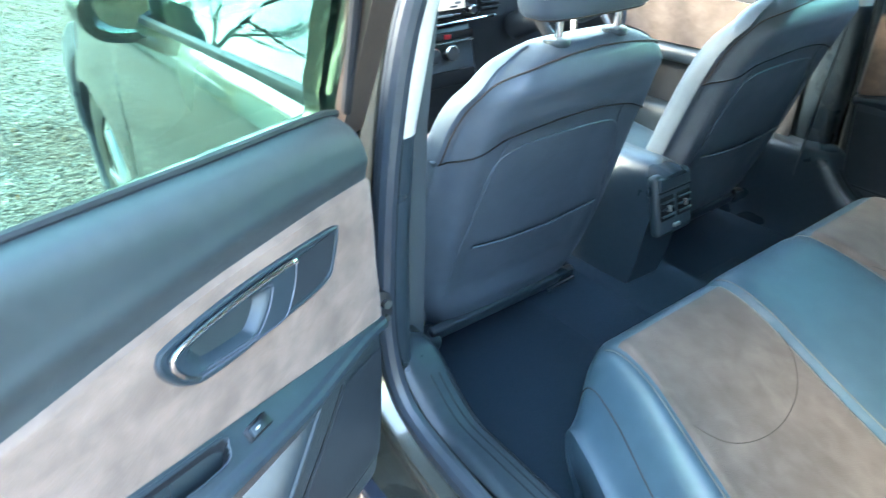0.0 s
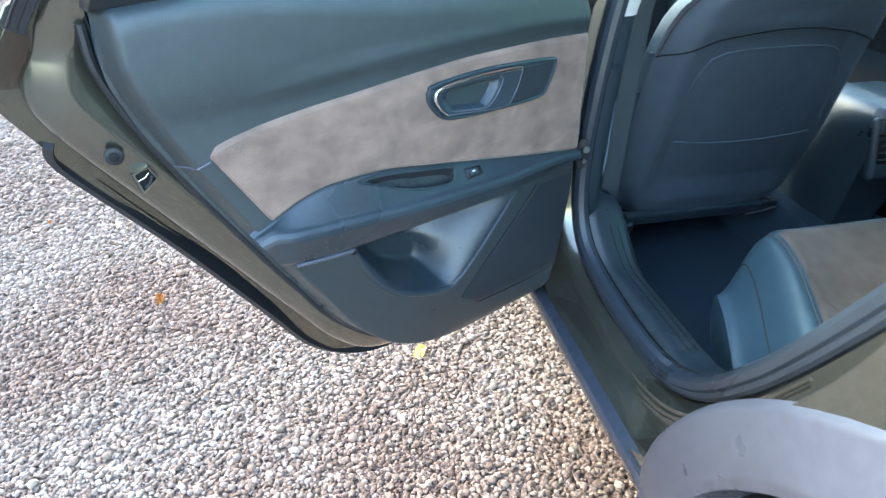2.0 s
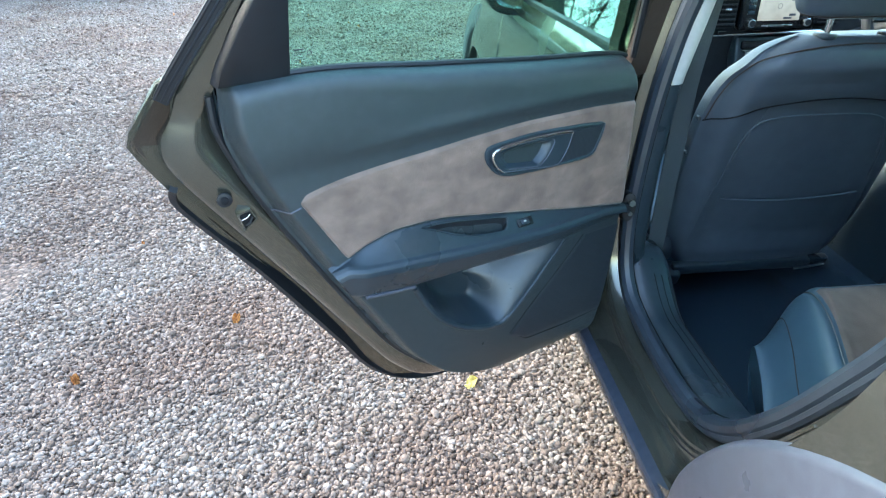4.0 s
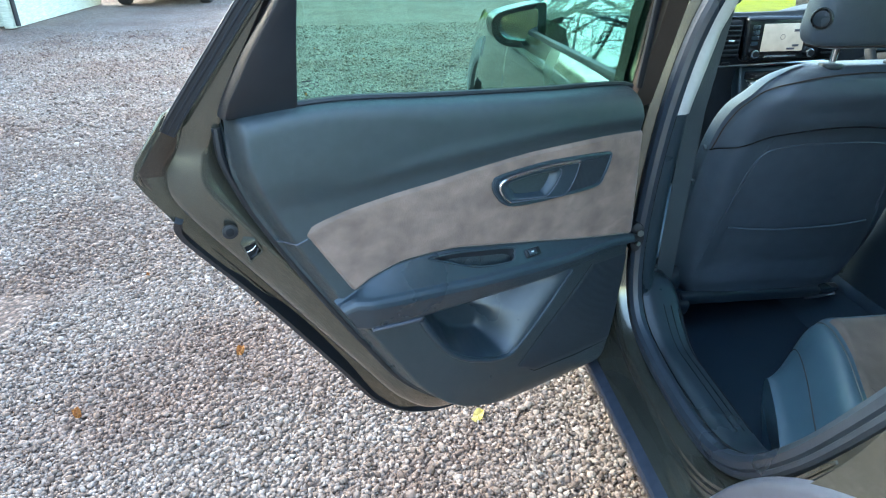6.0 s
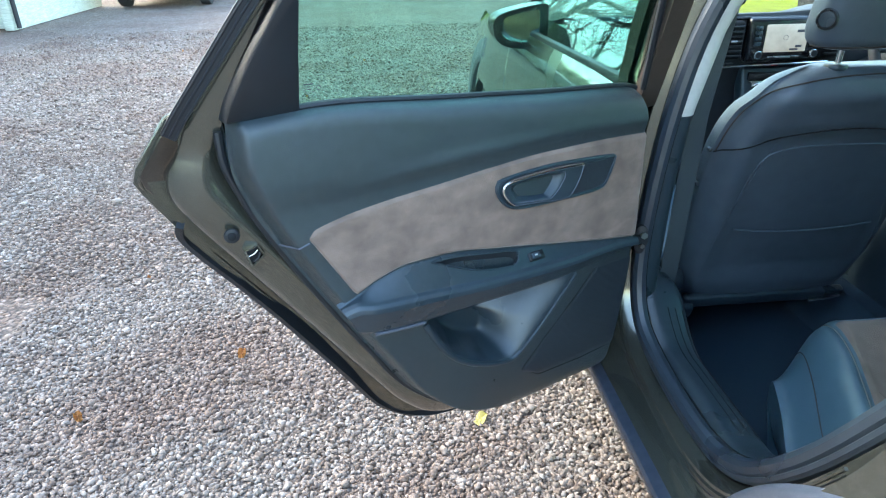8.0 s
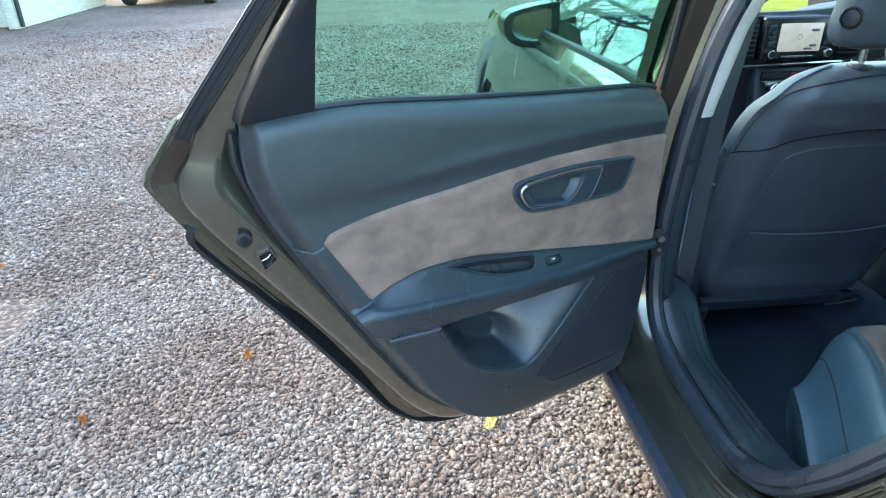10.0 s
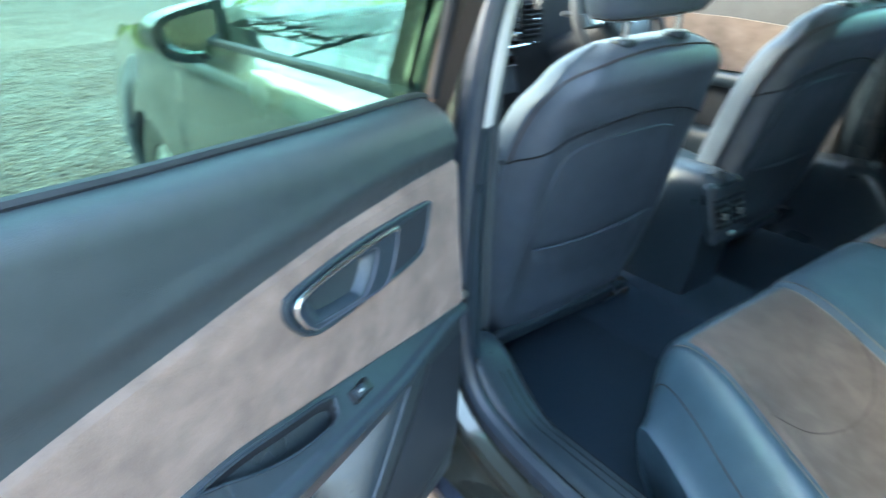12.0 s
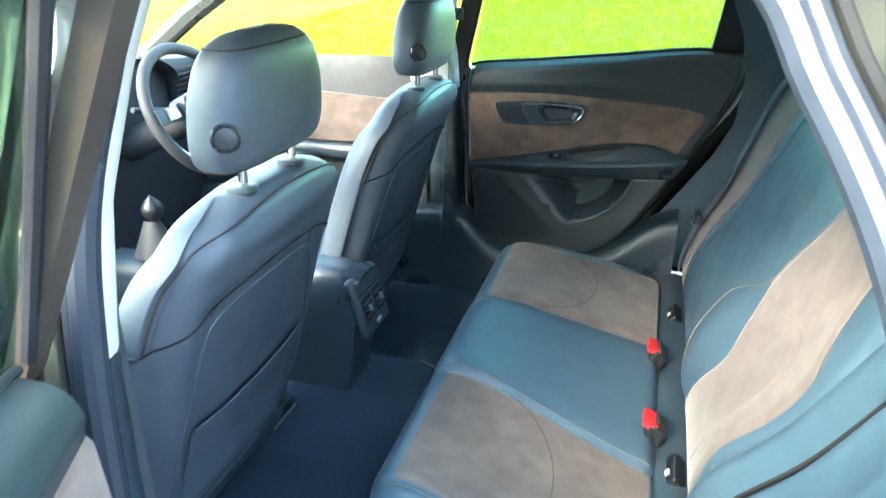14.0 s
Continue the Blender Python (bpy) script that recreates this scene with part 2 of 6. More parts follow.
LEAF_PALE = material("fallen_leaf_yellow", (0.62, 0.55, 0.20), 0.7, 0, (0.5, 0.42, 0.14), 60, per_object=0.3)
BOARD = material("painted_weatherboard", (0.60, 0.63, 0.54), 0.7, 0, (0.45, 0.50, 0.40), 12, 6, bump=0.4, bump_scale=80, wear=0.3, stretch=(1, 1, 6))
BARK = material("bare_bark", (0.13, 0.105, 0.08), 0.9, 0, (0.07, 0.058, 0.045), 25, bump=0.8, bump_scale=60)
HEDGE = material("hedge_leaves", (0.055, 0.085, 0.025), 0.7, 0, (0.04, 0.06, 0.02), 8, per_island=0.6)
BRICK = material("house_brick", (0.30, 0.15, 0.10), 0.9, 0, (0.22, 0.11, 0.08), 14, bump=0.5, bump_scale=60, wear=0.3)
SILVER = material("silver_car_paint", (0.42, 0.43, 0.44), 0.3, 0.6, coat=0.8)

# ---- modelling helpers ----
def part(name, bm, mat, parent=None, label="", flip=False, sharp=35):
    """Links a bmesh as ONE mesh object, under a thing or a part where a parent is given."""
    if flip:
        bmesh.ops.scale(bm, vec=(-1, 1, 1), verts=bm.verts)
        bmesh.ops.reverse_faces(bm, faces=bm.faces)
    me = bpy.data.meshes.new(name)
    bm.to_mesh(me)
    bm.free()
    me.materials.append(mat)
    me.shade_smooth()
    me.set_sharp_from_angle(angle=radians(sharp))
    ob = new(name, me)
    if parent:
        ob.parent = parent
    if label:
        ob["label"] = label
    return ob


def lerp_at(points, v):
    """Piecewise linear value at v of sorted (key, value) points."""
    if v <= points[0][0]:
        return points[0][1]
    if v >= points[-1][0]:
        return points[-1][1]
    a, b = 0, len(points) - 1
    while b - a > 1:
        m = (a + b) // 2
        if points[m][0] <= v:
            a = m
        else:
            b = m
    (k0, v0), (k1, v1) = points[a], points[b]
    return v0 + (v1 - v0) * (v - k0) / (k1 - k0)


def ease_at(points, v):
    """As lerp_at, but through a smooth monotone curve."""
    ks, vs = [p[0] for p in points], [p[1] for p in points]
    if v <= ks[0]:
        return vs[0]
    if v >= ks[-1]:
        return vs[-1]
    i = max(j for j in range(len(ks) - 1) if ks[j] <= v)
    d = [(vs[j + 1] - vs[j]) / (ks[j + 1] - ks[j]) for j in range(len(ks) - 1)]

    def slope(j):
        if j == 0:
            return d[0]
        if j == len(ks) - 1:
            return d[-1]
        return 0.0 if d[j - 1] * d[j] <= 0 else 2 * d[j - 1] * d[j] / (d[j - 1] + d[j])
    h = ks[i + 1] - ks[i]
    t = (v - ks[i]) / h
    return (vs[i] * (1 + 2 * t) * (1 - t) ** 2 + slope(i) * h * t * (1 - t) ** 2 + vs[i + 1] * t * t * (3 - 2 * t) + slope(i + 1) * h * t * t * (t - 1))


def dense(points, n=160):
    """A table of n points on the smooth curve, for lerp_at."""
    return [(k, ease_at(points, k)) for k in np.linspace(points[0][0], points[-1][0], n)]


def soft_min(a, b, k):
    h = max(k - abs(a - b), 0.0) / k
    return min(a, b) - h * h * k / 4


def step(a, b, v):
    k = min(max((v - a) / (b - a), 0.0), 1.0)
    return k * k * (3 - 2 * k)


def curve(points, n, closed=False):
    """A Catmull-Rom curve of n points through the given ones, evenly by length."""
    p = np.array(points, float)
    m = len(p)
    dense = []
    for i in range(m if closed else m - 1):
        if closed:
            a, b, c, d = p[i - 1], p[i], p[(i + 1) % m], p[(i + 2) % m]
        else:
            a, b, c, d = p[max(i - 1, 0)], p[i], p[i + 1], p[min(i + 2, m - 1)]
        for k in np.linspace(0, 1, 13)[:-1]:
            dense.append(0.5 * (2 * b + (c - a) * k + (2 * a - 5 * b + 4 * c - d) * k * k + (3 * b - a - 3 * c + d) * k ** 3))
    dense.append(p[0] if closed else p[-1])
    dense = np.array(dense)
    s = np.concatenate([[0], np.cumsum(np.linalg.norm(np.diff(dense, axis=0), axis=1))])
    at = np.linspace(0, s[-1], n + 1)[:-1] if closed else np.linspace(0, s[-1], n)
    return [tuple(np.interp(at, s, dense[:, i])[j] for i in range(p.shape[1])) for j in range(n)]


def sheet(f, nu, nv, closed_u=False, closed_v=False, caps=False, drop=None):
    """A grid of quads at f(u, v), u and v from 0 to 1. drop(u, v): leave that quad out."""
    bm = bmesh.new()
    au = [i / nu if closed_u else i / (nu - 1) for i in range(nu)]
    av = [j / nv if closed_v else j / (nv - 1) for j in range(nv)]
    vs = [[bm.verts.new(f(u, v)) for v in av] for u in au]
    for i in range(nu if closed_u else nu - 1):
        for j in range(nv if closed_v else nv - 1):
            i2, j2 = (i + 1) % nu, (j + 1) % nv
            if drop and drop(au[i] + 0.5 / nu, av[j] + 0.5 / nv):
                continue
            bm.faces.new((vs[i][j], vs[i2][j], vs[i2][j2], vs[i][j2]))
    if caps:
        if closed_v:
            bm.faces.new(vs[0][::-1])
            bm.faces.new(vs[-1])
        elif closed_u:
            bm.faces.new([r[0] for r in vs])
            bm.faces.new([r[-1] for r in vs][::-1])
    loose = [v for v in bm.verts if not v.link_faces]
    bmesh.ops.delete(bm, geom=loose, context="VERTS")
    bmesh.ops.recalc_face_normals(bm, faces=bm.faces)
    return bm


def thick(bm, d):
    """Gives an open sheet a thickness."""
    bmesh.ops.solidify(bm, geom=list(bm.faces), thickness=d)
    return bm


def tube(points, r, n=8, closed=False, flat=1.0, up=(0, 0, 1), caps=True):
    """A round (or flattened) tube along points; r: a radius or one for each point."""
    p = [Vector(q) for q in points]
    m = len(p)
    bm = bmesh.new()
    rings = []
    for i, q in enumerate(p):
        d = (p[(i + 1) % m] - p[i - 1]) if closed else (p[min(i + 1, m - 1)] - p[max(i - 1, 0)])
        d.normalize()
        side = d.cross(Vector(up))
        if side.length < 1e-4:
            side = d.cross(Vector((1, 0.1, 0)))
        side.normalize()
        top = side.cross(d)
        rr = r[i] if hasattr(r, "__len__") else r
        rings.append([bm.verts.new(q + side * (math.cos(2 * math.pi * k / n) * rr) + top * (math.sin(2 * math.pi * k / n) * rr * flat)) for k in range(n)])
    for i in range(m if closed else m - 1):
        a, b = rings[i], rings[(i + 1) % m]
        for k in range(n):
            bm.faces.new((a[k], a[(k + 1) % n], b[(k + 1) % n], b[k]))
    if caps and not closed:
        bm.faces.new(rings[0][::-1])
        bm.faces.new(rings[-1])
    bmesh.ops.recalc_face_normals(bm, faces=bm.faces)
    return bm


def ribbon(points, width, thickness, across):
    """A flat band along points; across: its width's direction."""
    p = [Vector(q) for q in points]
    c = Vector(across).normalized()
    bm = bmesh.new()
    rings = []
    for i, q in enumerate(p):
        d = (p[min(i + 1, len(p) - 1)] - p[max(i - 1, 0)]).normalized()
        side = (c - d * c.dot(d)).normalized()
        nrm = d.cross(side)
        rings.append([bm.verts.new(q + side * a * width / 2 + nrm * b * thickness / 2) for a, b in ((-1, -1), (1, -1), (1, 1), (-1, 1))])
    for a, b in zip(rings, rings[1:]):
        for k in range(4):
            bm.faces.new((a[k], a[(k + 1) % 4], b[(k + 1) % 4], b[k]))
    bm.faces.new(rings[0][::-1])
    bm.faces.new(rings[-1])
    bmesh.ops.recalc_face_normals(bm, faces=bm.faces)
    return bm


def rbox(size, r=0.01, at=(0, 0, 0), segments=3, turn=None):
    """A block with rounded edges."""
    bm = bmesh.new()
    bmesh.ops.create_cube(bm, size=1.0)
    bmesh.ops.scale(bm, vec=size, verts=bm.verts)
    if r:
        bmesh.ops.bevel(bm, geom=list(bm.edges), offset=min(r, min(size) * 0.49), segments=segments, profile=0.5, affect="EDGES")
    if turn is not None:
        bmesh.ops.transform(bm, matrix=turn, verts=bm.verts)
    bmesh.ops.translate(bm, vec=at, verts=bm.verts)
    return bm


def slab(poly, f0, f1, bevel=0.0, segments=2):
    """A plate from a flat outline: f0 and f1 take an outline's point to the back and front faces."""
    bm = bmesh.new()
    a = [bm.verts.new(f0(*p)) for p in poly]
    b = [bm.verts.new(f1(*p)) for p in poly]
    n = len(poly)
    bm.faces.new(a)
    top = bm.faces.new(b[::-1])
    for i in range(n):
        bm.faces.new((a[i], b[i], b[(i + 1) % n], a[(i + 1) % n])[::-1])
    bmesh.ops.recalc_face_normals(bm, faces=bm.faces)
    if bevel:
        bmesh.ops.bevel(bm, geom=list(top.edges), offset=bevel, segments=segments, profile=0.5, affect="EDGES")
    return bm


def frame_slab(outer, inner, f0, f1):
    """A closed frame between two outlines of as many points."""
    bm = bmesh.new()
    n = len(outer)
    rings = [[bm.verts.new(f(*p)) for p in o] for f, o in ((f0, outer), (f1, outer), (f1, inner), (f0, inner))]
    for k in range(4):
        a, b = rings[k], rings[(k + 1) % 4]
        for i in range(n):
            bm.faces.new((a[i], a[(i + 1) % n], b[(i + 1) % n], b[i]))
    bmesh.ops.recalc_face_normals(bm, faces=bm.faces)
    return bm


def disc(r, depth, at, axis, n=24, bevel=0.0, r2=None):
    """A round plate or knob along an axis."""
    bm = bmesh.new()
    bmesh.ops.create_cone(bm, cap_ends=True, segments=n, radius1=r, radius2=r if r2 is None else r2, depth=depth)
    if bevel:
        rim = [e for e in bm.edges if abs(e.verts[0].co.z - e.verts[1].co.z) < 1e-6]
        bmesh.ops.bevel(bm, geom=rim, offset=bevel, segments=2, profile=0.5, affect="EDGES")
    q = Vector(axis).to_track_quat("Z", "Y").to_matrix().to_4x4()
    bmesh.ops.transform(bm, matrix=Matrix.Translation(at) @ q, verts=bm.verts)
    return bm


def bowl(rim, centre, sink, width, rings=14):
    """A smooth hollow from a closed rim down to a centre; sink: the way and depth of its floor; width(point): the wall's share of the way in."""
    c, d, n = Vector(centre), Vector(sink), len(rim)

    def f(u, v):
        p = Vector(rim[int(round(u * n)) % n])
        return p + (c - p) * v + d * step(0, width(p), v)
    return sheet(f, n, rings, closed_u=True)


def inside(poly, y, z):
    """Whether a point lies in a flat outline, and how far it is from its edge."""
    hit, best = False, 9.0
    for (a, b), (c, d) in zip(poly, poly[1:] + poly[:1]):
        if (b > z) != (d > z) and y < (c - a) * (z - b) / (d - b) + a:
            hit = not hit
        dx, dz = c - a, d - b
        k = min(max(((y - a) * dx + (z - b) * dz) / (dx * dx + dz * dz + 1e-12), 0), 1)
        best = min(best, math.hypot(y - a - k * dx, z - b - k * dz))
    return hit, best


def merge(bms):
    """Joins several bmeshes into one."""
    out = bmesh.new()
    for b in bms:
        me = bpy.data.meshes.new("joined")
        b.to_mesh(me)
        b.free()
        out.from_mesh(me)
        bpy.data.meshes.remove(me)
    return out


def thing(name, label, category, group="", kind="", at=(0, 0, 0)):
    ob = new(name)
    ob.location = at
    return tagged(ob, label, category, group, kind)

# ---- the car: body shell ----
car = thing("car", "bronze metallic estate car with open rear door, parked on gravel", "car")

# outline of the rear door opening along its rubber seal (x, y, z)
SEAL = [(-0.615, -0.035, 1.405), (-0.660, -0.008, 1.30), (-0.710, 0.010, 1.17), (-0.745, 0.012, 1.02), (-0.767, 0.012, 0.84), (-0.773, 0.010, 0.69),
        (-0.771, -0.022, 0.588), (-0.767, -0.105, 0.541), (-0.765, -0.275, 0.522), (-0.765, -0.400, 0.538), (-0.765, -0.490, 0.592), (-0.765, -0.580, 0.700),
        (-0.762, -0.660, 0.832), (-0.752, -0.715, 0.950), (-0.735, -0.728, 1.060), (-0.700, -0.690, 1.190), (-0.650, -0.625, 1.310), (-0.612, -0.550, 1.400), (-0.605, -0.32, 1.418)]
NSEAL = 140
seal_path = [Vector(p) for p in curve(SEAL, NSEAL, True)]


def outward(i):
    """The way out of the opening, in the car's side plane, at the seal's point i."""
    a, b = seal_path[i - 1], seal_path[(i + 1) % NSEAL]
    d = b - a
    o = Vector((0, d.z, -d.y))
    o.normalize()
    c = Vector((0, -0.35, 0.95))
    if o.dot(Vector((0, seal_path[i].y - c.y, seal_path[i].z - c.z))) < 0:
        o = -o
    return o


def skin_x(z, y=0.0):
    """The outer skin's distance from the middle of the car at a height."""
    x = ease_at([(0.30, 0.80), (0.42, 0.862), (0.5, 0.885), (0.62, 0.893), (0.76, 0.893), (0.9, 0.884), (0.98, 0.872), (1.04, 0.850), (1.08, 0.822), (1.42, 0.625)], z)
    if y > 1.2:
        x -= 0.10 * step(1.5, 2.6, y) * (0.6 + 0.4 * step(0.6, 1.0, z))
    return x


def opening_face(k, v):
    """The painted door frame, from the seal (v 0) out to the skin's edge (v 1)."""
    i = int(round(k * NSEAL)) % NSEAL
    p, o = seal_path[i], outward(i)
    low = step(0.75, 0.5, p.z)
    d = lerp_at([(0, -0.012), (0.2, 0.012), (0.45, 0.022), (0.55, 0.030), (0.8, 0.055), (0.9, 0.068), (1, 0.074)], v) * (1.0 + 0.25 * low)
    x = lerp_at([(0, 0.0), (0.2, -0.004), (0.45, -0.010), (0.55, -0.040), (0.8, -0.052), (0.9, -0.075), (1, -0.092)], v)
    q = p + o * d
    q.x = p.x + x
    if v > 0.95:
        q.x = max(q.x, -skin_x(max(q.z, 0.45)) + 0.002)
    return q


part("door_opening_frame", sheet(opening_face, NSEAL, 15, closed_u=True), PAINT, car)
part("door_seal", tube([p + Vector((-0.012, 0, 0)) for p in seal_path], 0.0165, 10, closed=True, up=(1, 0, 0)), RUBBER, car, "black rubber door seal")
part("seal_lip", tube([p + Vector((-0.016, 0, 0)) + outward(i) * 0.014 for i, p in enumerate(seal_path)], 0.010, 10, closed=True, up=(1, 0, 0)), RUBBER, car, "outer lip of the door seal")

foot = [i for i in range(NSEAL) if seal_path[i].z < 0.80]
foot = sorted(foot, key=lambda i: (i - foot[0]) % NSEAL)
for v, r, mat in ((0.63, 0.0026, PAINT), (0.70, 0.0012, DARKHOLE), (0.86, 0.0022, PAINT)):
    part("sill_ridge", tube([opening_face(i / NSEAL, v) for i in foot], r, 6, up=(1, 0, 0)), mat, car)

# sill: painted step, dark lower strip
Y0, Y1 = -0.56, 1.45


def sill(pts):
    prof = curve(pts, 22)
    return sheet(lambda u, v: (prof[int(round(v * 21))][0], Y0 + (Y1 - Y0) * u, prof[int(round(v * 21))][1]), 24, 22)


part("sill_panel", sill([(-0.77, 0.508), (-0.786, 0.500), (-0.806, 0.484), (-0.812, 0.474), (-0.846, 0.464), (-0.862, 0.456)]), PAINT, car)
part("sill_cladding", sill([(-0.858, 0.458), (-0.874, 0.453), (-0.882, 0.441), (-0.870, 0.405), (-0.835, 0.345), (-0.78, 0.28)]), SILL, car, "dark plastic lower sill strip")

# rear quarter panel with wheel arch
AXLE = (-1.085, 0.375)
rear_edge = [(opening_face(i / NSEAL, 1.0).z, opening_face(i / NSEAL, 1.0).y) for i in range(NSEAL) if seal_path[i].y < -0.42 and seal_path[i].z < 1.16]
rear_edge.sort()


def quarter(u, v):
    z = 0.36 + (1.10 - 0.36) * v
    y0 = lerp_at(rear_edge, z) if z > rear_edge[0][0] else rear_edge[0][1] + (rear_edge[0][0] - z) * 0.15
    y = y0 + (-2.35 - y0) * u ** 1.3
    x = skin_x(z) - 0.010 * step(0.56, 0.50, math.hypot(y - AXLE[0], z - AXLE[1]))
    x -= 0.05 * step(-1.6, -2.35, y)
    return (-x, y, z)


def in_arch(u, v):
    _, y, z = quarter(u, v)
    return math.hypot(y - AXLE[0], z - AXLE[1]) < 0.50


part("quarter_panel", sheet(quarter, 120, 60, drop=in_arch), PAINT, car)


def arch_trim(u, v):
    """The plastic lip round the rear wheel: a flat band with a rounded inner edge."""
    a = math.pi * (-0.16 + 1.24 * u)
    r = lerp_at([(0, 0.567), (0.03, 0.564), (0.78, 0.486), (0.92, 0.470), (1, 0.464)], v)
    y, z = AXLE[0] + r * math.cos(a), AXLE[1] + r * math.sin(a)
    x = skin_x(min(max(z, 0.45), 1.0)) + lerp_at([(0, -0.006), (0.05, 0.008), (0.75, 0.014), (0.9, 0.008), (1, -0.05)], v)
    return (-x, y, z)


part("wheel_arch_trim", sheet(arch_trim, 70, 26), CLADDING, car, "grey plastic wheel arch trim")
part("wheel_arch_liner", sheet(lambda u, v: (-0.84 + 0.3 * v, AXLE[0] + 0.475 * math.cos(math.pi * (-0.1 + 1.2 * u)), AXLE[1] + 0.475 * math.sin(math.pi * (-0.1 + 1.2 * u))), 32, 3), DARKHOLE, car)


def wheel(y, s):
    """A wheel on its axle's end: tyre with tread grooves, rim with five spokes."""
    prof = curve([(-0.10, 0.265), (-0.112, 0.31), (-0.108, 0.358), (-0.085, 0.378), (-0.04, 0.385), (0.04, 0.385), (0.085, 0.378), (0.108, 0.358), (0.112, 0.31), (0.10, 0.265)], 44)

    def f(u, v):
        a, r = prof[int(round(v * 43))]
        groove = 0.007 if r > 0.381 and (abs(abs(a) - 0.03) < 0.007 or abs(abs(a) - 0.065) < 0.005) else 0.0
        groove += 0.005 if r > 0.362 and abs(a) > 0.06 and int(u * 140) % 4 == 0 else 0.0
        r -= groove
        return (s * -0.76 + a, y + r * math.cos(2 * math.pi * u), 0.385 + r * math.sin(2 * math.pi * u))
    tyre = part("tyre", sheet(f, 140, 44, closed_u=True), TYRE, None, "black tyre with grooved tread")
    rim = merge([disc(0.265, 0.19, (s * -0.76, y, 0.385), (1, 0, 0), 40, 0.01)] +
                [rbox((0.03, 0.05, 0.2), 0.01, (s * -0.862, y + 0.12 * math.cos(k * 1.2566), 0.385 + 0.12 * math.sin(k * 1.2566)), 2,
                      pose(0, 0, 0, math.degrees(k * 1.2566) - 90)) for k in range(5)])
    return tyre, rim


for wy in (AXLE[0], 1.54):
    for ws in (1, -1):
        tyre_bm, rim_bm = wheel(wy, ws)
        tyre_bm.name = "wheel"
        tyre_bm.parent = car
        part("rim", rim_bm, ALLOY, tyre_bm, "alloy rim")


# front door and wing, outside
def wing(u, v):
    y, z = 0.085 + 2.35 * u, 0.46 + (1.055 - 0.46) * v
    z2 = z - 0.10 * v * step(1.2, 2.4, y)
    return (-skin_x(z, y) - 0.010 * step(0.62, 0.45, math.hypot(y - 1.54, z - 0.337)), y, z2)


def in_front_arch(u, v):
    _, y, z = wing(u, v)
    return math.hypot(y - 1.54, z - 0.337) < 0.43


def in_wing(y0, y1):
    return lambda u, v: in_front_arch(u, v) or not y0 < wing(u, v)[1] < y1


part("front_wing", sheet(wing, 150, 44, drop=in_wing(1.105, 2.5)), PAINT, car)
front_door = part("front_door", sheet(wing, 150, 44, drop=in_wing(0.0, 1.095)), PAINT, car)
part("front_wheel_arch_trim", sheet(lambda u, v: (arch_trim(u, v)[0] + 0.012, arch_trim(u, v)[1] + 2.64, arch_trim(u, v)[2]), 60, 20), CLADDING, car, "grey plastic wheel arch trim")


def lean_x(z):
    """The greenhouse's lean: the glass's distance from the middle at a height."""
    return lerp_at([(1.0, 0.845), (1.06, 0.815), (1.42, 0.615)], z)


def glass_pt(y, z, out=0.0):
    return (-(lean_x(z) + out), y, z)


win = [(0.13, 1.062), (0.10, 1.40), (0.42, 1.395), (0.72, 1.30), (1.05, 1.15), (1.22, 1.045), (1.0, 1.042), (0.6, 1.05)]
w = part("window_pane", slab(win, lambda y, z: glass_pt(y, z, 0), lambda y, z: glass_pt(y, z, 0.004)), GLASS_SIDE, front_door, "green-tinted side window reflecting bare trees")
w.visible_shadow = False
part("window_strip", tube([glass_pt(1.26, 1.03, 0.012), glass_pt(0.9, 1.042, 0.014), glass_pt(0.5, 1.052, 0.014), glass_pt(0.09, 1.062, 0.014)], 0.011, 8, flat=1.4), MATT, front_door, "black window strip")
part("window_frame", tube([glass_pt(1.26, 1.035, 0.004), glass_pt(1.05, 1.165, 0.004), glass_pt(0.72, 1.315, 0.004), glass_pt(0.42, 1.41, 0.004), glass_pt(0.09, 1.425, 0.004)], 0.018, 8), MATT, front_door)

part("door_cover", sheet(lambda u, v: (-0.735 + 0.02 * math.sin(math.pi * v), 0.16 + 1.05 * u, 0.46 + 0.60 * v), 12, 12), PANEL, front_door, "dark front door cover")
# door mirror
MIRROR_EDGE = curve([(-0.966, 1.083), (-0.945, 1.108), (-0.88, 1.126), (-0.812, 1.136), (-0.797, 1.125), (-0.797, 1.02), (-0.812, 1.004), (-0.89, 1.005), (-0.938, 1.018), (-0.962, 1.046)], 48, True)


def mirror_shell(u, v):
    x, z = MIRROR_EDGE[int(round(v * 48)) % 48]
    k = ease_at([(0, 1), (0.4, 0.97), (0.75, 0.78), (0.92, 0.45), (1, 0.06)], u)
    return (-0.875 + (x + 0.875) * k - 0.01 * u, 0.925 + 0.13 * u, 1.068 + (z - 1.068) * k)


mirror = part("door_mirror", sheet(mirror_shell, 14, 48, closed_v=True, caps=True), BLACK, car, "gloss black door mirror housing")
mirror_glass = [(-0.878 + (x + 0.875) * 0.72, 1.070 + (z - 1.068) * 0.70) for x, z in MIRROR_EDGE]
part("mirror_rim", frame_slab(MIRROR_EDGE, mirror_glass, lambda x, z: (x, 0.928, z), lambda x, z: (x, 0.885, z)), BLACK, mirror)
part("mirror_glass", slab(mirror_glass, lambda x, z: (x, 0.925, z), lambda x, z: (x, 0.907 - 0.30 * (x + 0.875), z)), MIRROR, mirror, "mirror glass")
part("mirror_foot", tube([(-0.80, 0.985, 1.005), (-0.83, 0.975, 1.012), (-0.87, 0.975, 1.03)], [0.034, 0.030, 0.024], 10, flat=0.6), MATT, mirror)

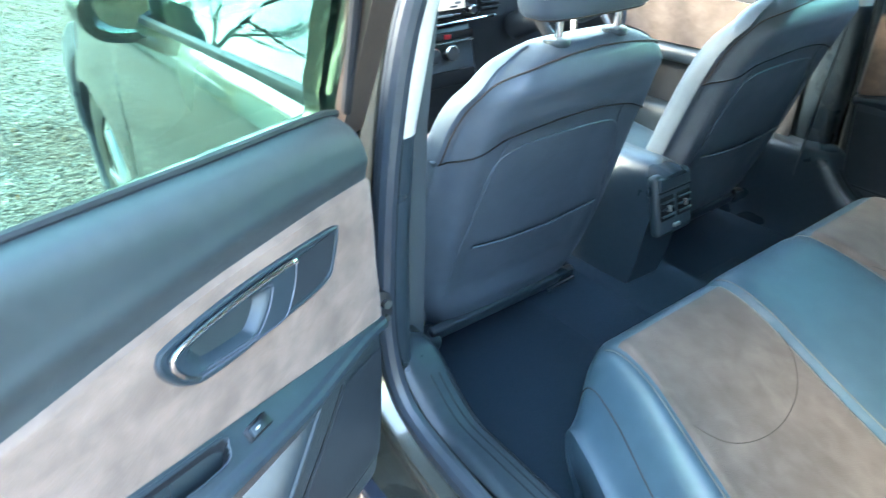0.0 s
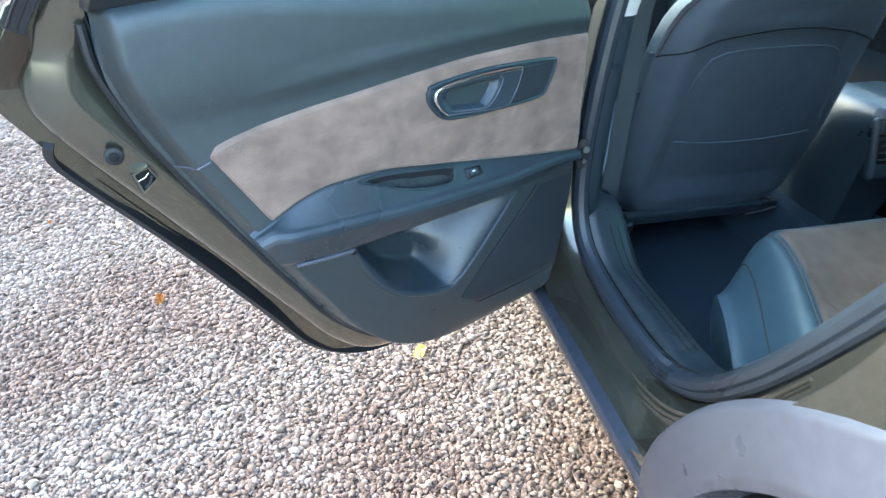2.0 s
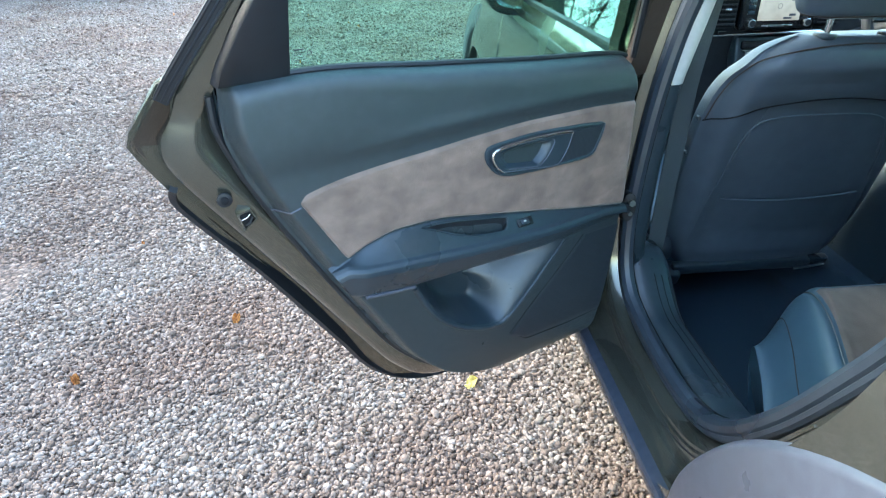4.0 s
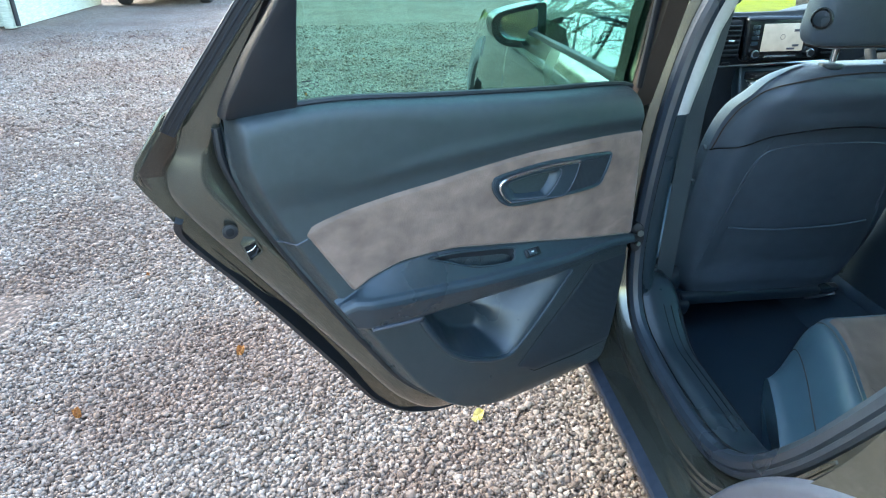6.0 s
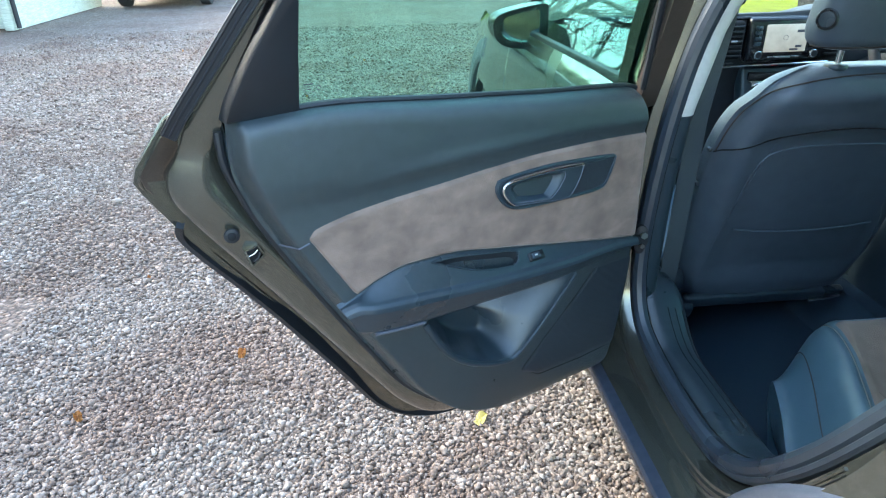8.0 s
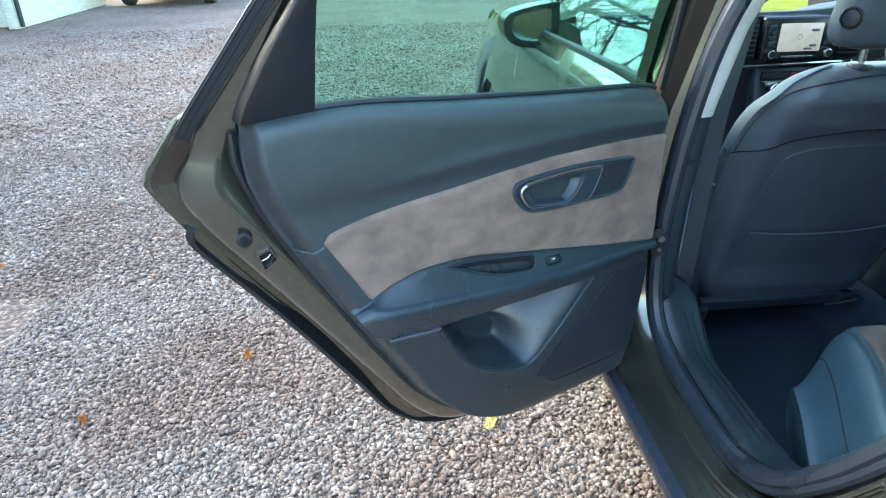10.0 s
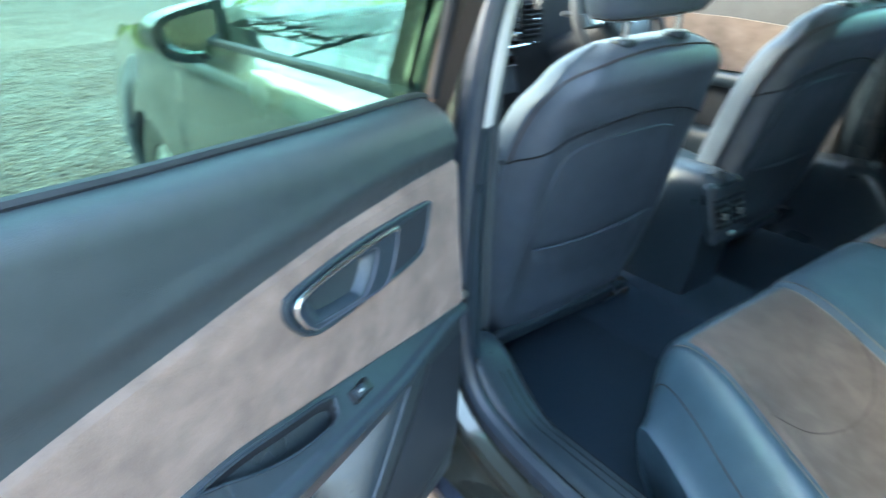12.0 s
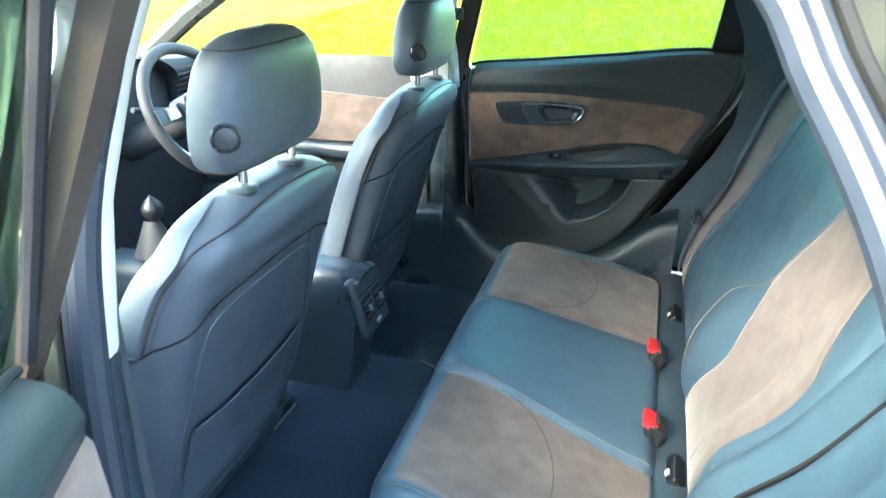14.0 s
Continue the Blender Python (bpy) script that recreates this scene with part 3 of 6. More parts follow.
# roof, bonnet, screens, far side
part("roof_panel", thick(sheet(lambda u, v: (0.62 * (2 * u - 1), -2.3 + 2.85 * v, 1.42 + 0.055 * (1 - (2 * u - 1) ** 2) - 0.05 * step(0.75, 0, v) ** 2), 24, 20), 0.02), PAINT, car)
part("headliner", sheet(lambda u, v: (0.61 * (2 * u - 1), -2.2 + 2.7 * v, 1.392 + 0.03 * (1 - (2 * u - 1) ** 2) - 0.04 * step(0.75, 0, v) ** 2), 20, 12), GREY_TRIM, car, "pale grey headlining")
part("bonnet", sheet(lambda u, v: (0.80 * (2 * u - 1), 1.32 + 1.1 * v, 0.99 + 0.035 * (1 - (2 * u - 1) ** 2) - 0.16 * v ** 1.6), 24, 16), PAINT, car)
w = part("windscreen", sheet(lambda u, v: (0.72 * (2 * u - 1) * (1 - 0.16 * v), 1.34 - 0.80 * v + 0.10 * (1 - (2 * u - 1) ** 2), 1.0 + 0.43 * v), 12, 8), GLASS_SIDE, car, "clear windscreen")
w.visible_shadow = False
part("tailgate", sheet(lambda u, v: (0.75 * (2 * u - 1), -2.32 - 0.12 * (1 - (2 * u - 1) ** 2) + 0.18 * step(0.5, 1, v), 0.42 + 0.98 * v), 16, 24, drop=lambda u, v: 0.12 < u < 0.88 and 0.68 < v < 0.94), PAINT, car)
w = part("rear_screen", sheet(lambda u, v: (0.60 * (2 * u - 1), -2.31 - 0.11 * (1 - (2 * u - 1) ** 2) + 0.18 * step(0.5, 1, 0.66 + 0.3 * v), 1.07 + 0.29 * v), 12, 6), GLASS, car, "green-tinted rear screen")
w.visible_shadow = False
part("front_pillar", tube([(-0.80, 1.30, 1.02), (-0.72, 0.95, 1.22), (-0.635, 0.55, 1.42)], 0.035, 8), PAINT, car)
part("front_pillar", tube([(0.80, 1.30, 1.02), (0.72, 0.95, 1.22), (0.635, 0.55, 1.42)], 0.035, 8), PAINT, car)
# far side: outer skin below the windows, and the rear pillars both sides
part("body_side", sheet(lambda u, v: (skin_x(0.42 + 0.64 * v), -2.35 + 4.6 * u, 0.42 + 0.64 * v), 40, 16), PAINT, car)
REAR_POST = [(1.06, -0.80), (1.2, -0.775), (1.31, -0.71), (1.42, -0.60)]


def rear_post(s):
    def f(u, v):
        z = 1.06 + 0.36 * v
        return (s * lean_x(z), lerp_at(REAR_POST, z) * (1 - u) - 2.3 * u, z)
    return f


for s in (-1, 1):
    post_at = rear_post(s)
    part("rear_pillar", sheet(post_at, 40, 24, drop=lambda u, v: -1.95 < post_at(u, v)[1] < -0.95 and 0.10 < v < 0.84), PAINT, car)
    w = part("quarter_window", slab([(-0.93, 1.08), (-0.93, 1.37), (-1.75, 1.37), (-1.97, 1.10)], lambda y, z: (s * (lean_x(z) - 0.008), y, z), lambda y, z: (s * (lean_x(z) - 0.004), y, z)), GLASS, car, "green-tinted quarter window")
    w.visible_shadow = False

# ---- inside: floor, pillars, sill trims ----
def floor_z(x, y):
    t = step(0.19, 0.11, abs(x))
    return 0.335 + 0.115 * t + 0.02 * step(0.5, 0.62, abs(x))


part("floor_carpet", sheet(lambda u, v: (-0.70 + 1.40 * u, -0.9 + 2.3 * v, floor_z(-0.70 + 1.40 * u, 0)), 60, 12), CARPET, car, "dark navy floor carpet")


def sill_trim(s):
    prof = curve([(-0.752, 0.520), (-0.735, 0.526), (-0.70, 0.520), (-0.668, 0.505), (-0.655, 0.46), (-0.650, 0.335)], 30)

    def f(u, v):
        x, z = prof[int(round(v * 29))]
        y = -0.62 + 2.0 * u
        rise = 0.16 * step(-0.36, -0.62, y) + 0.11 * step(-0.13, 0.05, y) ** 1.6 * step(0.34, 0.46, z)
        x -= 0.012 * step(-0.13, 0.05, y)
        return (s * -x, y, z + rise)
    return f


for side in (-1, 1):
    trim_at = sill_trim(side)
    trim = part("sill_trim", sheet(trim_at, 150, 30), PANEL_LOW, car, "dark plastic ribbed sill trim")
    for k in (5, 7, 9, 11):
        part("rib", tube([Vector(trim_at(u, k / 29)) + Vector((0, 0, 0.0004)) for u in np.linspace(0.14, 0.305, 30)], 0.0011, 5), DARKHOLE, trim)


def pillar_trim(s, z0, z1, grow=0.0):
    """The middle pillar's inner cover."""
    prof = curve([(-0.012, -0.018), (0.012, -0.016), (0.030, -0.002), (0.040, 0.042), (0.030, 0.110), (0.0, 0.140)], 16)

    def f(u, v):
        z = z0 + (z1 - z0) * u
        a, b = prof[int(round(v * 15))]
        lx = lerp_at([(0.5, 0.765), (0.68, 0.765), (0.84, 0.76), (1.02, 0.742), (1.17, 0.705), (1.30, 0.655), (1.405, 0.612)], z)
        ly = lerp_at([(0.5, 0.012), (1.02, 0.012), (1.17, 0.010), (1.30, -0.008), (1.405, -0.035)], z) + (0.05 if s > 0 else 0.0)
        return (s * (lx - a - grow), ly + b + 0.012, z)
    return sheet(f, 24, 16)


for s in (-1, 1):
    part("pillar_trim", pillar_trim(s, 1.012, 1.41, 0.002), GREY_TRIM, car, "pale grey upper pillar trim")
    part("lower_pillar_trim", pillar_trim(s, 0.50, 1.014), PANEL_LOW, car, "dark lower pillar trim")
    # belt guide and webbing on the pillar
    belt = part("seat_belt", ribbon([(s * 0.655, 0.055, 1.22), (s * 0.675, 0.070, 1.0), (s * 0.675, 0.085, 0.8), (s * 0.675, 0.10, 0.55)], 0.052, 0.002, (1, 0.35, 0)), WEBBING, car, "dark seat belt webbing")
    part("belt_guide", rbox((0.02, 0.07, 0.035), 0.008, (s * 0.655, 0.05, 1.23)), PANEL_LOW, belt)

# rear quarter trim over the wheel, both sides, open at the quarter window
TRIM_EDGE = [(0.5, -0.50), (0.6, -0.52), (0.72, -0.60), (0.85, -0.685), (0.95, -0.73), (1.07, -0.738), (1.19, -0.71), (1.31, -0.65), (1.42, -0.56)]


def quarter_trim(s):
    def f(u, v):
        z = 0.5 + 0.92 * v
        return (s * (0.735 - 0.05 * u - 0.03 * step(0.6, 1, v) - 0.09 * step(1.05, 1.42, z)), lerp_at(TRIM_EDGE, z) * (1 - u) - 1.5 * u, z)
    return f


for s in (-1, 1):
    trim_at = quarter_trim(s)
    part("rear_side_trim", sheet(trim_at, 24, 40, drop=lambda u, v: trim_at(u, v)[1] < -0.95 and 1.10 < trim_at(u, v)[2] < 1.36), LEATHER if s > 0 else PANEL, car, "dark trim beside the rear seat")
part("cargo_wall", sheet(lambda u, v: (-0.72 + 1.44 * u, -1.1, 0.4 + 0.70 * v), 3, 3), CARPET, car)

# centre console with rear vents
console = part("centre_console", sheet(lambda u, v: (
    0.004 + 0.066 * math.copysign(abs(math.cos(2 * math.pi * v)) ** 0.55, math.cos(2 * math.pi * v)) * lerp_at([(0, 0.95), (0.1, 1), (0.6, 1.0), (1, 1)], u),
    0.055 + 0.75 * u + 0.05 * step(0.70, 0.40, 0.575 + 0.22 * math.sin(2 * math.pi * v)) * (1 - u),
    0.568 + 0.192 * math.copysign(abs(math.sin(2 * math.pi * v)) ** 0.6, math.sin(2 * math.pi * v)) * lerp_at([(0, 0.93), (0.06, 1), (0.5, 1.0), (0.75, 0.7), (1, 0.7)], u)), 26, 48, closed_v=True, caps=True), PANEL_LOW, car, "dark centre console with rear air vents")
vent = part("vent_panel", rbox((0.128, 0.03, 0.146), 0.018, (0, 0, 0), 4), PANEL_LOW, console, "rear air vent panel")
vent.matrix_basis = pose(0.004, 0.060, 0.672, -14)
part("vent_lid", rbox((0.108, 0.012, 0.030), 0.004, (0, -0.014, 0.050)), PANEL_LOW, vent)
part("lid_gap", rbox((0.112, 0.004, 0.004), 0.001, (0, -0.0155, 0.0325)), DARKHOLE, vent)
for k in range(2):
    cx = -0.029 + 0.058 * k
    part("vent_opening", rbox((0.050, 0.010, 0.056), 0.006, (cx, -0.0125, -0.006)), DARKHOLE, vent)
    for j in range(3):
        part("vent_slat", rbox((0.046, 0.010, 0.0045), 0.002, (cx, -0.0165, -0.022 + 0.016 * j)), PANEL_LOW, vent)
    part("vent_thumbwheel", rbox((0.007, 0.010, 0.015), 0.002, (cx, -0.021, -0.006)), STEEL, vent)
part("vent_dial", rbox((0.024, 0.010, 0.010), 0.003, (0, -0.0145, -0.052)), STEEL, vent)

# floor mat over the tunnel with a pale bound edge
mat = thing("floor_mat", "dark carpet floor mat with pale bound edge over the tunnel", "floor mat")
mat_line = curve([(0.10, -0.03), (0.06, -0.12), (0.055, -0.172), (0.09, -0.205), (0.18, -0.185), (0.30, -0.152), (0.46, -0.145)], 40)
part("binding", tube([(x, y, floor_z(x, y) + 0.008) for x, y in mat_line], 0.0035, 6), THREAD, mat, "pale edge binding")
part("carpet_piece", slab(mat_line + [(0.46, 0.10), (0.20, 0.10)], lambda x, y: (x, y, floor_z(x, y) + 0.002), lambda x, y: (x, y, floor_z(x, y) + 0.007)), CARPET, mat)

# ---- rear doors ----
REAR_EDGE = [(0.475, -0.215), (0.484, -0.270), (0.494, -0.318), (0.52, -0.396), (0.54, -0.437), (0.56, -0.464), (0.624, -0.524), (0.70, -0.572), (0.771, -0.615), (0.9, -0.688), (0.96, -0.719), (1.021, -0.747), (1.089, -0.766), (1.123, -0.766), (1.16, -0.762)]
FRONT_EDGE = [(0.475, -0.110), (0.482, -0.060), (0.495, -0.040), (0.575, -0.032), (0.667, -0.023), (0.731, -0.017), (0.795, -0.012), (1.0, -0.002), (1.05, -0.004), (1.08, -0.012), (1.16, -0.03)]
SUEDE_TOP = [(-0.685, 0.962), (-0.674, 0.975), (-0.56, 0.993), (-0.47, 0.999), (-0.371, 1.006), (-0.262, 1.011), (-0.141, 1.010), (-0.006, 1.004)]
SUEDE_LOW = [(-0.685, 0.960), (-0.623, 0.853), (-0.584, 0.868), (-0.529, 0.878), (-0.461, 0.876), (-0.366, 0.860), (-0.247, 0.837), (-0.13, 0.814), (-0.012, 0.794)]
ARM_TOP = [(-0.67, 0.856), (-0.644, 0.850), (-0.599, 0.842), (-0.501, 0.831), (-0.392, 0.820), (-0.27, 0.813), (-0.162, 0.807), (-0.066, 0.800), (-0.02, 0.797)]
ARM_LOW = [(-0.67, 0.80), (-0.606, 0.788), (-0.516, 0.778), (-0.428, 0.775), (-0.302, 0.770), (-0.189, 0.769), (-0.056, 0.766), (-0.02, 0.766)]
BIN = [(-0.515, 0.788), (-0.508, 0.764), (-0.487, 0.723), (-0.459, 0.683), (-0.420, 0.651), (-0.370, 0.628), (-0.325, 0.619), (-0.304, 0.629), (-0.257, 0.673), (-0.178, 0.759), (-0.17, 0.788), (-0.34, 0.790)]
BEZEL = curve([(-0.364, 0.972), (-0.351, 0.981), (-0.263, 0.986), (-0.187, 0.983), (-0.110, 0.977), (-0.099, 0.971), (-0.114, 0.937), (-0.135, 0.921), (-0.232, 0.921), (-0.312, 0.925), (-0.342, 0.935), (-0.360, 0.956)], 72, True)
RING = curve([(-0.355, 0.968), (-0.339, 0.977), (-0.263, 0.981), (-0.188, 0.978), (-0.179, 0.974), (-0.187, 0.953), (-0.203, 0.929), (-0.220, 0.922), (-0.331, 0.934), (-0.346, 0.947)], 72, True)
CUP = curve([(-0.346, 0.965), (-0.328, 0.972), (-0.274, 0.975), (-0.228, 0.973), (-0.221, 0.966), (-0.232, 0.946), (-0.249, 0.931), (-0.262, 0.9295), (-0.325, 0.938), (-0.338, 0.947)], 72, True)
BELT = dense([(-0.77, 1.136), (-0.66, 1.141), (-0.44, 1.121), (-0.22, 1.100), (-0.06, 1.087), (-0.014, 1.078), (0.0, 1.06)])
REAR_EDGE, FRONT_EDGE, SUEDE_TOP, ARM_TOP, ARM_LOW = [dense(e) for e in (REAR_EDGE, FRONT_EDGE, SUEDE_TOP, ARM_TOP, ARM_LOW)]
SUEDE_LOW = SUEDE_LOW[:1] + dense(SUEDE_LOW[1:])


def belt(y):
    """The height of the cover's top edge."""
    return lerp_at(BELT, y)


def pane_x(z):
    return 0.047 + 0.42 * (z - 1.09)


def skin_in(z):
    """The outer skin's place; it leans in towards the glass at the top."""
    return ease_at([(0.45, -0.075), (0.7, -0.088), (0.9, -0.078), (1.02, -0.052), (1.09, -0.012), (1.14, 0.012)], z)


def panel_x(y, z):
    """How far the inner cover stands in from the door's plane."""
    x = ease_at([(0.475, 0.050), (0.487, 0.070), (0.52, 0.086), (0.6, 0.094), (0.72, 0.097), (0.8, 0.095), (0.9, 0.088), (1.0, 0.085), (1.05, 0.091), (1.16, 0.094)], z)
    d = belt(y) - z
    if d < 0.12:
        x = soft_min(x, pane_x(belt(y)) + 0.004 + ease_at([(0, 0.0), (0.006, 0.016), (0.016, 0.030), (0.035, 0.046), (0.065, 0.060), (0.10, 0.090)], d), 0.02)
    crease = ease_at([(-0.77, 1.010), (-0.6, 1.024), (-0.4, 1.034), (-0.2, 1.036), (0, 1.026)], y)
    x += 0.0035 * math.exp(-((z - crease) / 0.012) ** 2) * step(-0.72, -0.45, y)
    x -= 0.042 * (1 - step(0, 0.020, y - lerp_at(REAR_EDGE, z))) ** 2
    x -= 0.030 * (1 - step(0, 0.022, lerp_at(FRONT_EDGE, z) - y)) ** 2
    return x


def rear_door(s, hinge, swing):
    """A rear door with its inner cover, built closed and then swung on its hinge. s: -1 for the left side, 1 for the right."""
    flip = s > 0

    def rim(e, z):
        return lerp_at(e, z)
    lower = [(-0.28, 0.455), (-0.42, 0.468), (-0.50, 0.525), (-0.566, 0.615), (-0.678, 0.780), (-0.756, 0.894), (-0.796, 0.952), (-0.822, 0.992), (-0.838, 1.025), (-0.841, 1.055), (-0.833, 1.092), (-0.818, 1.125)]
    up_out = [(-0.778, 1.190), (-0.730, 1.268), (-0.672, 1.345), (-0.612, 1.402), (-0.40, 1.432), (-0.115, 1.430), (-0.078, 1.40), (0.046, 1.10), (0.036, 0.9), (0.028, 0.60), (0.0, 0.49), (-0.06, 0.458)]
    outline = curve(lower + up_out, 240, True)

    def lean(z):
        return 0.55 * max(z - 1.09, 0.0)
    hole = [(-0.66, 1.06), (-0.725, 1.15), (-0.705, 1.24), (-0.655, 1.32), (-0.60, 1.375), (-0.40, 1.398), (-0.118, 1.398), (-0.098, 1.38), (-0.034, 1.20), (0.002, 1.055), (-0.20, 1.045), (-0.45, 1.05)]
    # steel shell: inner pressing with window hole and rounded edge
    n = 150
    hol = curve(hole, n, True)
    c = (-0.38, 0.95)
    # match each outline point with the hole's point in the same direction from the hole's middle
    hc = (-0.38, 1.22)
    by_angle = sorted((math.atan2(z - hc[1], y - hc[0]), y, z) for y, z in hol)
    out_a = sorted((math.atan2(z - hc[1], y - hc[0]), y, z) for y, z in outline)
    hol2 = []
    for a, y, z in out_a:
        ys = np.interp(a, [q[0] for q in by_angle], [q[1] for q in by_angle], period=2 * math.pi)
        zs = np.interp(a, [q[0] for q in by_angle], [q[2] for q in by_angle], period=2 * math.pi)
        hol2.append((float(ys), float(zs)))
    out2 = [(q[1], q[2]) for q in out_a]
    m = len(out2)
    # inward normals of the outline, smoothed
    nrm = []
    for i in range(m):
        a, b = out2[i - 4], out2[(i + 4) % m]
        l = math.hypot(b[0] - a[0], b[1] - a[1]) + 1e-9
        nrm.append((-(b[1] - a[1]) / l, (b[0] - a[0]) / l))
    prof = [(0.0, -0.050), (0.0, -0.030), (0.001, -0.016), (0.004, -0.005), (0.009, 0.002), (0.015, 0.006), (0.022, 0.010), (0.030, 0.014), (0.038, 0.018), (0.045, 0.020), (0.052, 0.019), (0.062, 0.016), (0.080, 0.013), (0.104, 0.009), (0.40, -0.006), (0.90, -0.006), (1.0, 0.004), (1.0, -0.02)]

    def shell(u, v):
        i = int(round(u * m)) % m
        k, x = prof[int(round(v * (len(prof) - 1)))]
        (y0, z0), (y1, z1) = out2[i], hol2[i]
        d = math.hypot(y1 - y0, z1 - z0) + 1e-6
        if k < 0.11:
            k = min(k, 0.75 * d * max((nrm[i][0] * (y1 - y0) + nrm[i][1] * (z1 - z0)) / d, 0.2))
            y, z = y0 + nrm[i][0] * k, z0 + nrm[i][1] * k
        else:
            y, z = y0 + (y1 - y0) * k, z0 + (z1 - z0) * k
        return (x + lean(z), y, z)
    door = part("rear_door", sheet(shell, m, len(prof), closed_u=True), PAINT, car, "open rear door in bronze paint" if s < 0 else "closed rear door", flip)
    door.location = (s * -hinge[0] if s > 0 else hinge[0], hinge[1], 0)
    door.rotation_euler = (0, 0, radians(swing))
    # outer skin, a little larger, with the pointed rear corner
    skin = curve([(-0.28, 0.425), (-0.45, 0.450), (-0.515, 0.50), (-0.585, 0.60), (-0.70, 0.775), (-0.80, 0.915), (-0.845, 0.990), (-0.866, 1.028), (-0.876, 1.050), (-0.8785, 1.060), (-0.877, 1.068), (-0.862, 1.092), (-0.840, 1.126), (-0.824, 1.148), (-0.80, 1.148),
                  (-0.6, 1.110), (-0.3, 1.085), (0.0, 1.060), (0.034, 1.045), (0.036, 0.8), (0.03, 0.55), (0.0, 0.465)], 110, True)
    part("outer_skin", slab(skin, lambda y, z: (skin_in(z) + 0.018, y, z), lambda y, z: (skin_in(z), y, z), 0.004), PAINT, door, "bronze outer door skin", flip)
    # overlay on the skin's corner, its shade put into a darker paint
    part("corner_shade", slab([(-0.817, 1.140), (-0.830, 1.134), (-0.853, 1.095), (-0.870, 1.064), (-0.866, 1.046), (-0.840, 1.000), (-0.832, 1.035), (-0.828, 1.070), (-0.818, 1.100)], lambda y, z: (skin_in(z) + 0.017, y, z), lambda y, z: (skin_in(z) + 0.024, y, z), 0.003), SHADED_PAINT, door, "darkened overlay for the shaded fold inside the skin's pointed corner", flip)
    hem = curve([(-0.700, 0.785), (-0.80, 0.930), (-0.840, 0.995), (-0.860, 1.030), (-0.869, 1.052), (-0.868, 1.064), (-0.854, 1.088), (-0.832, 1.122)], 60)
    part("skin_hem", tube([(skin_in(z) + 0.019, y, z) for y, z in hem], 0.0028, 8), PAINT, door, "", flip)
    part("lower_cladding", ribbon(curve([(-0.040, -0.822, 0.984), (-0.066, -0.820, 0.958), (-0.074, -0.80, 0.922), (-0.070, -0.70, 0.785), (-0.070, -0.585, 0.610), (-0.070, -0.518, 0.508), (-0.070, -0.440, 0.446), (-0.070, -0.35, 0.420), (-0.07, -0.2, 0.418), (-0.07, 0.0, 0.438)], 60), 0.036, 0.011, (0.6, -0.5, -0.6)), MATT, door, "black plastic strip along the lower edge", flip)
    # window: pane, frame strips, rear trim triangle
    pane = [(-0.69, 1.06), (-0.70, 1.30), (-0.61, 1.38), (-0.40, 1.405), (-0.115, 1.405), (-0.004, 1.06), (-0.3, 1.06)]
    g = part("window_pane", slab(pane, lambda y, z: (pane_x(z) - 0.004, y, z), lambda y, z: (pane_x(z), y, z)), GLASS, door, "green-tinted window pane", flip)
    g.visible_shadow = False
    part("window_trim", slab([(-0.769, 1.135), (-0.763, 1.16), (-0.739, 1.215), (-0.708, 1.275), (-0.676, 1.325), (-0.650, 1.36), (-0.685, 1.345), (-0.684, 1.28), (-0.680, 1.22), (-0.672, 1.135)], lambda y, z: (0.016 + 0.55 * (z - 1.09), y, z), lambda y, z: (0.052 + 0.50 * (z - 1.09), y, z), 0.004), MATT, door, "black triangular window trim", flip)
    part("pane_seal", tube([(pane_x(belt(y)) + 0.003, y, belt(y) + 0.001) for y in np.linspace(-0.676, -0.012, 24)], 0.0052, 8), MATT, door, "black glass seal", flip)
    part("pane_seal", tube([(pane_x(z) + 0.004, 0.002 - 0.345 * (z - 1.095), z) for z in (1.075, 1.15, 1.25, 1.33, 1.40)], 0.0065, 8, flat=1.3), MATT, door, "black glass seal", flip)
    part("frame_strip", ribbon([(0.046 + 0.55 * (z - 1.09), 0.032 - 0.355 * (z - 1.08), z) for z in (1.03, 1.08, 1.15, 1.25, 1.33, 1.41)], 0.044, 0.020, (0.1, 1, 0)), FRAME_TRIM, door, "brown inner window frame", flip)
    # weather strip along the frame's rear edge
    edge = curve([(-0.844, 1.124), (-0.830, 1.150), (-0.785, 1.222), (-0.742, 1.290), (-0.685, 1.365), (-0.622, 1.42)], 24)
    ws = part("weather_strip", ribbon([(0.010 + 0.55 * (z - 1.09), y + 0.014, z - 0.004) for y, z in edge], 0.019, 0.010, (0.25, 0.83, -0.5)), MATT, door, "black rubber weather strip", flip)
    for k in (-0.0075, 0.0, 0.0075):
        part("lip", tube([(0.016 + 0.25 * k + 0.55 * (z - 1.09), y + 0.014 + 0.83 * k, z - 0.004 - 0.5 * k) for y, z in edge], 0.0017, 8), MATT, ws, "", flip)
    seal = [(z, lerp_at(REAR_EDGE, z)) for z in np.linspace(0.50, 1.118, 60)]
    part("panel_seal", tube([(0.036, y - 0.006, z) for z, y in seal], 0.0058, 8, up=(1, 0, 0)), MATT, door, "black rubber seal round the cover", flip)
    # inner cover, open where the pocket is
    nz, ny = (150, 120) if s < 0 else (70, 60)

    def cover(u, v):
        z = 0.475 + (1.154 - 0.475) * v
        a, b = rim(REAR_EDGE, z), rim(FRONT_EDGE, z)
        y = a + (b - a) * (u - 0.62 * math.sin(2 * math.pi * u) / (2 * math.pi))      # finer towards the edges
        z = 0.475 + (belt(y) - 0.475) * v
        return (panel_x(y, z), y, z)

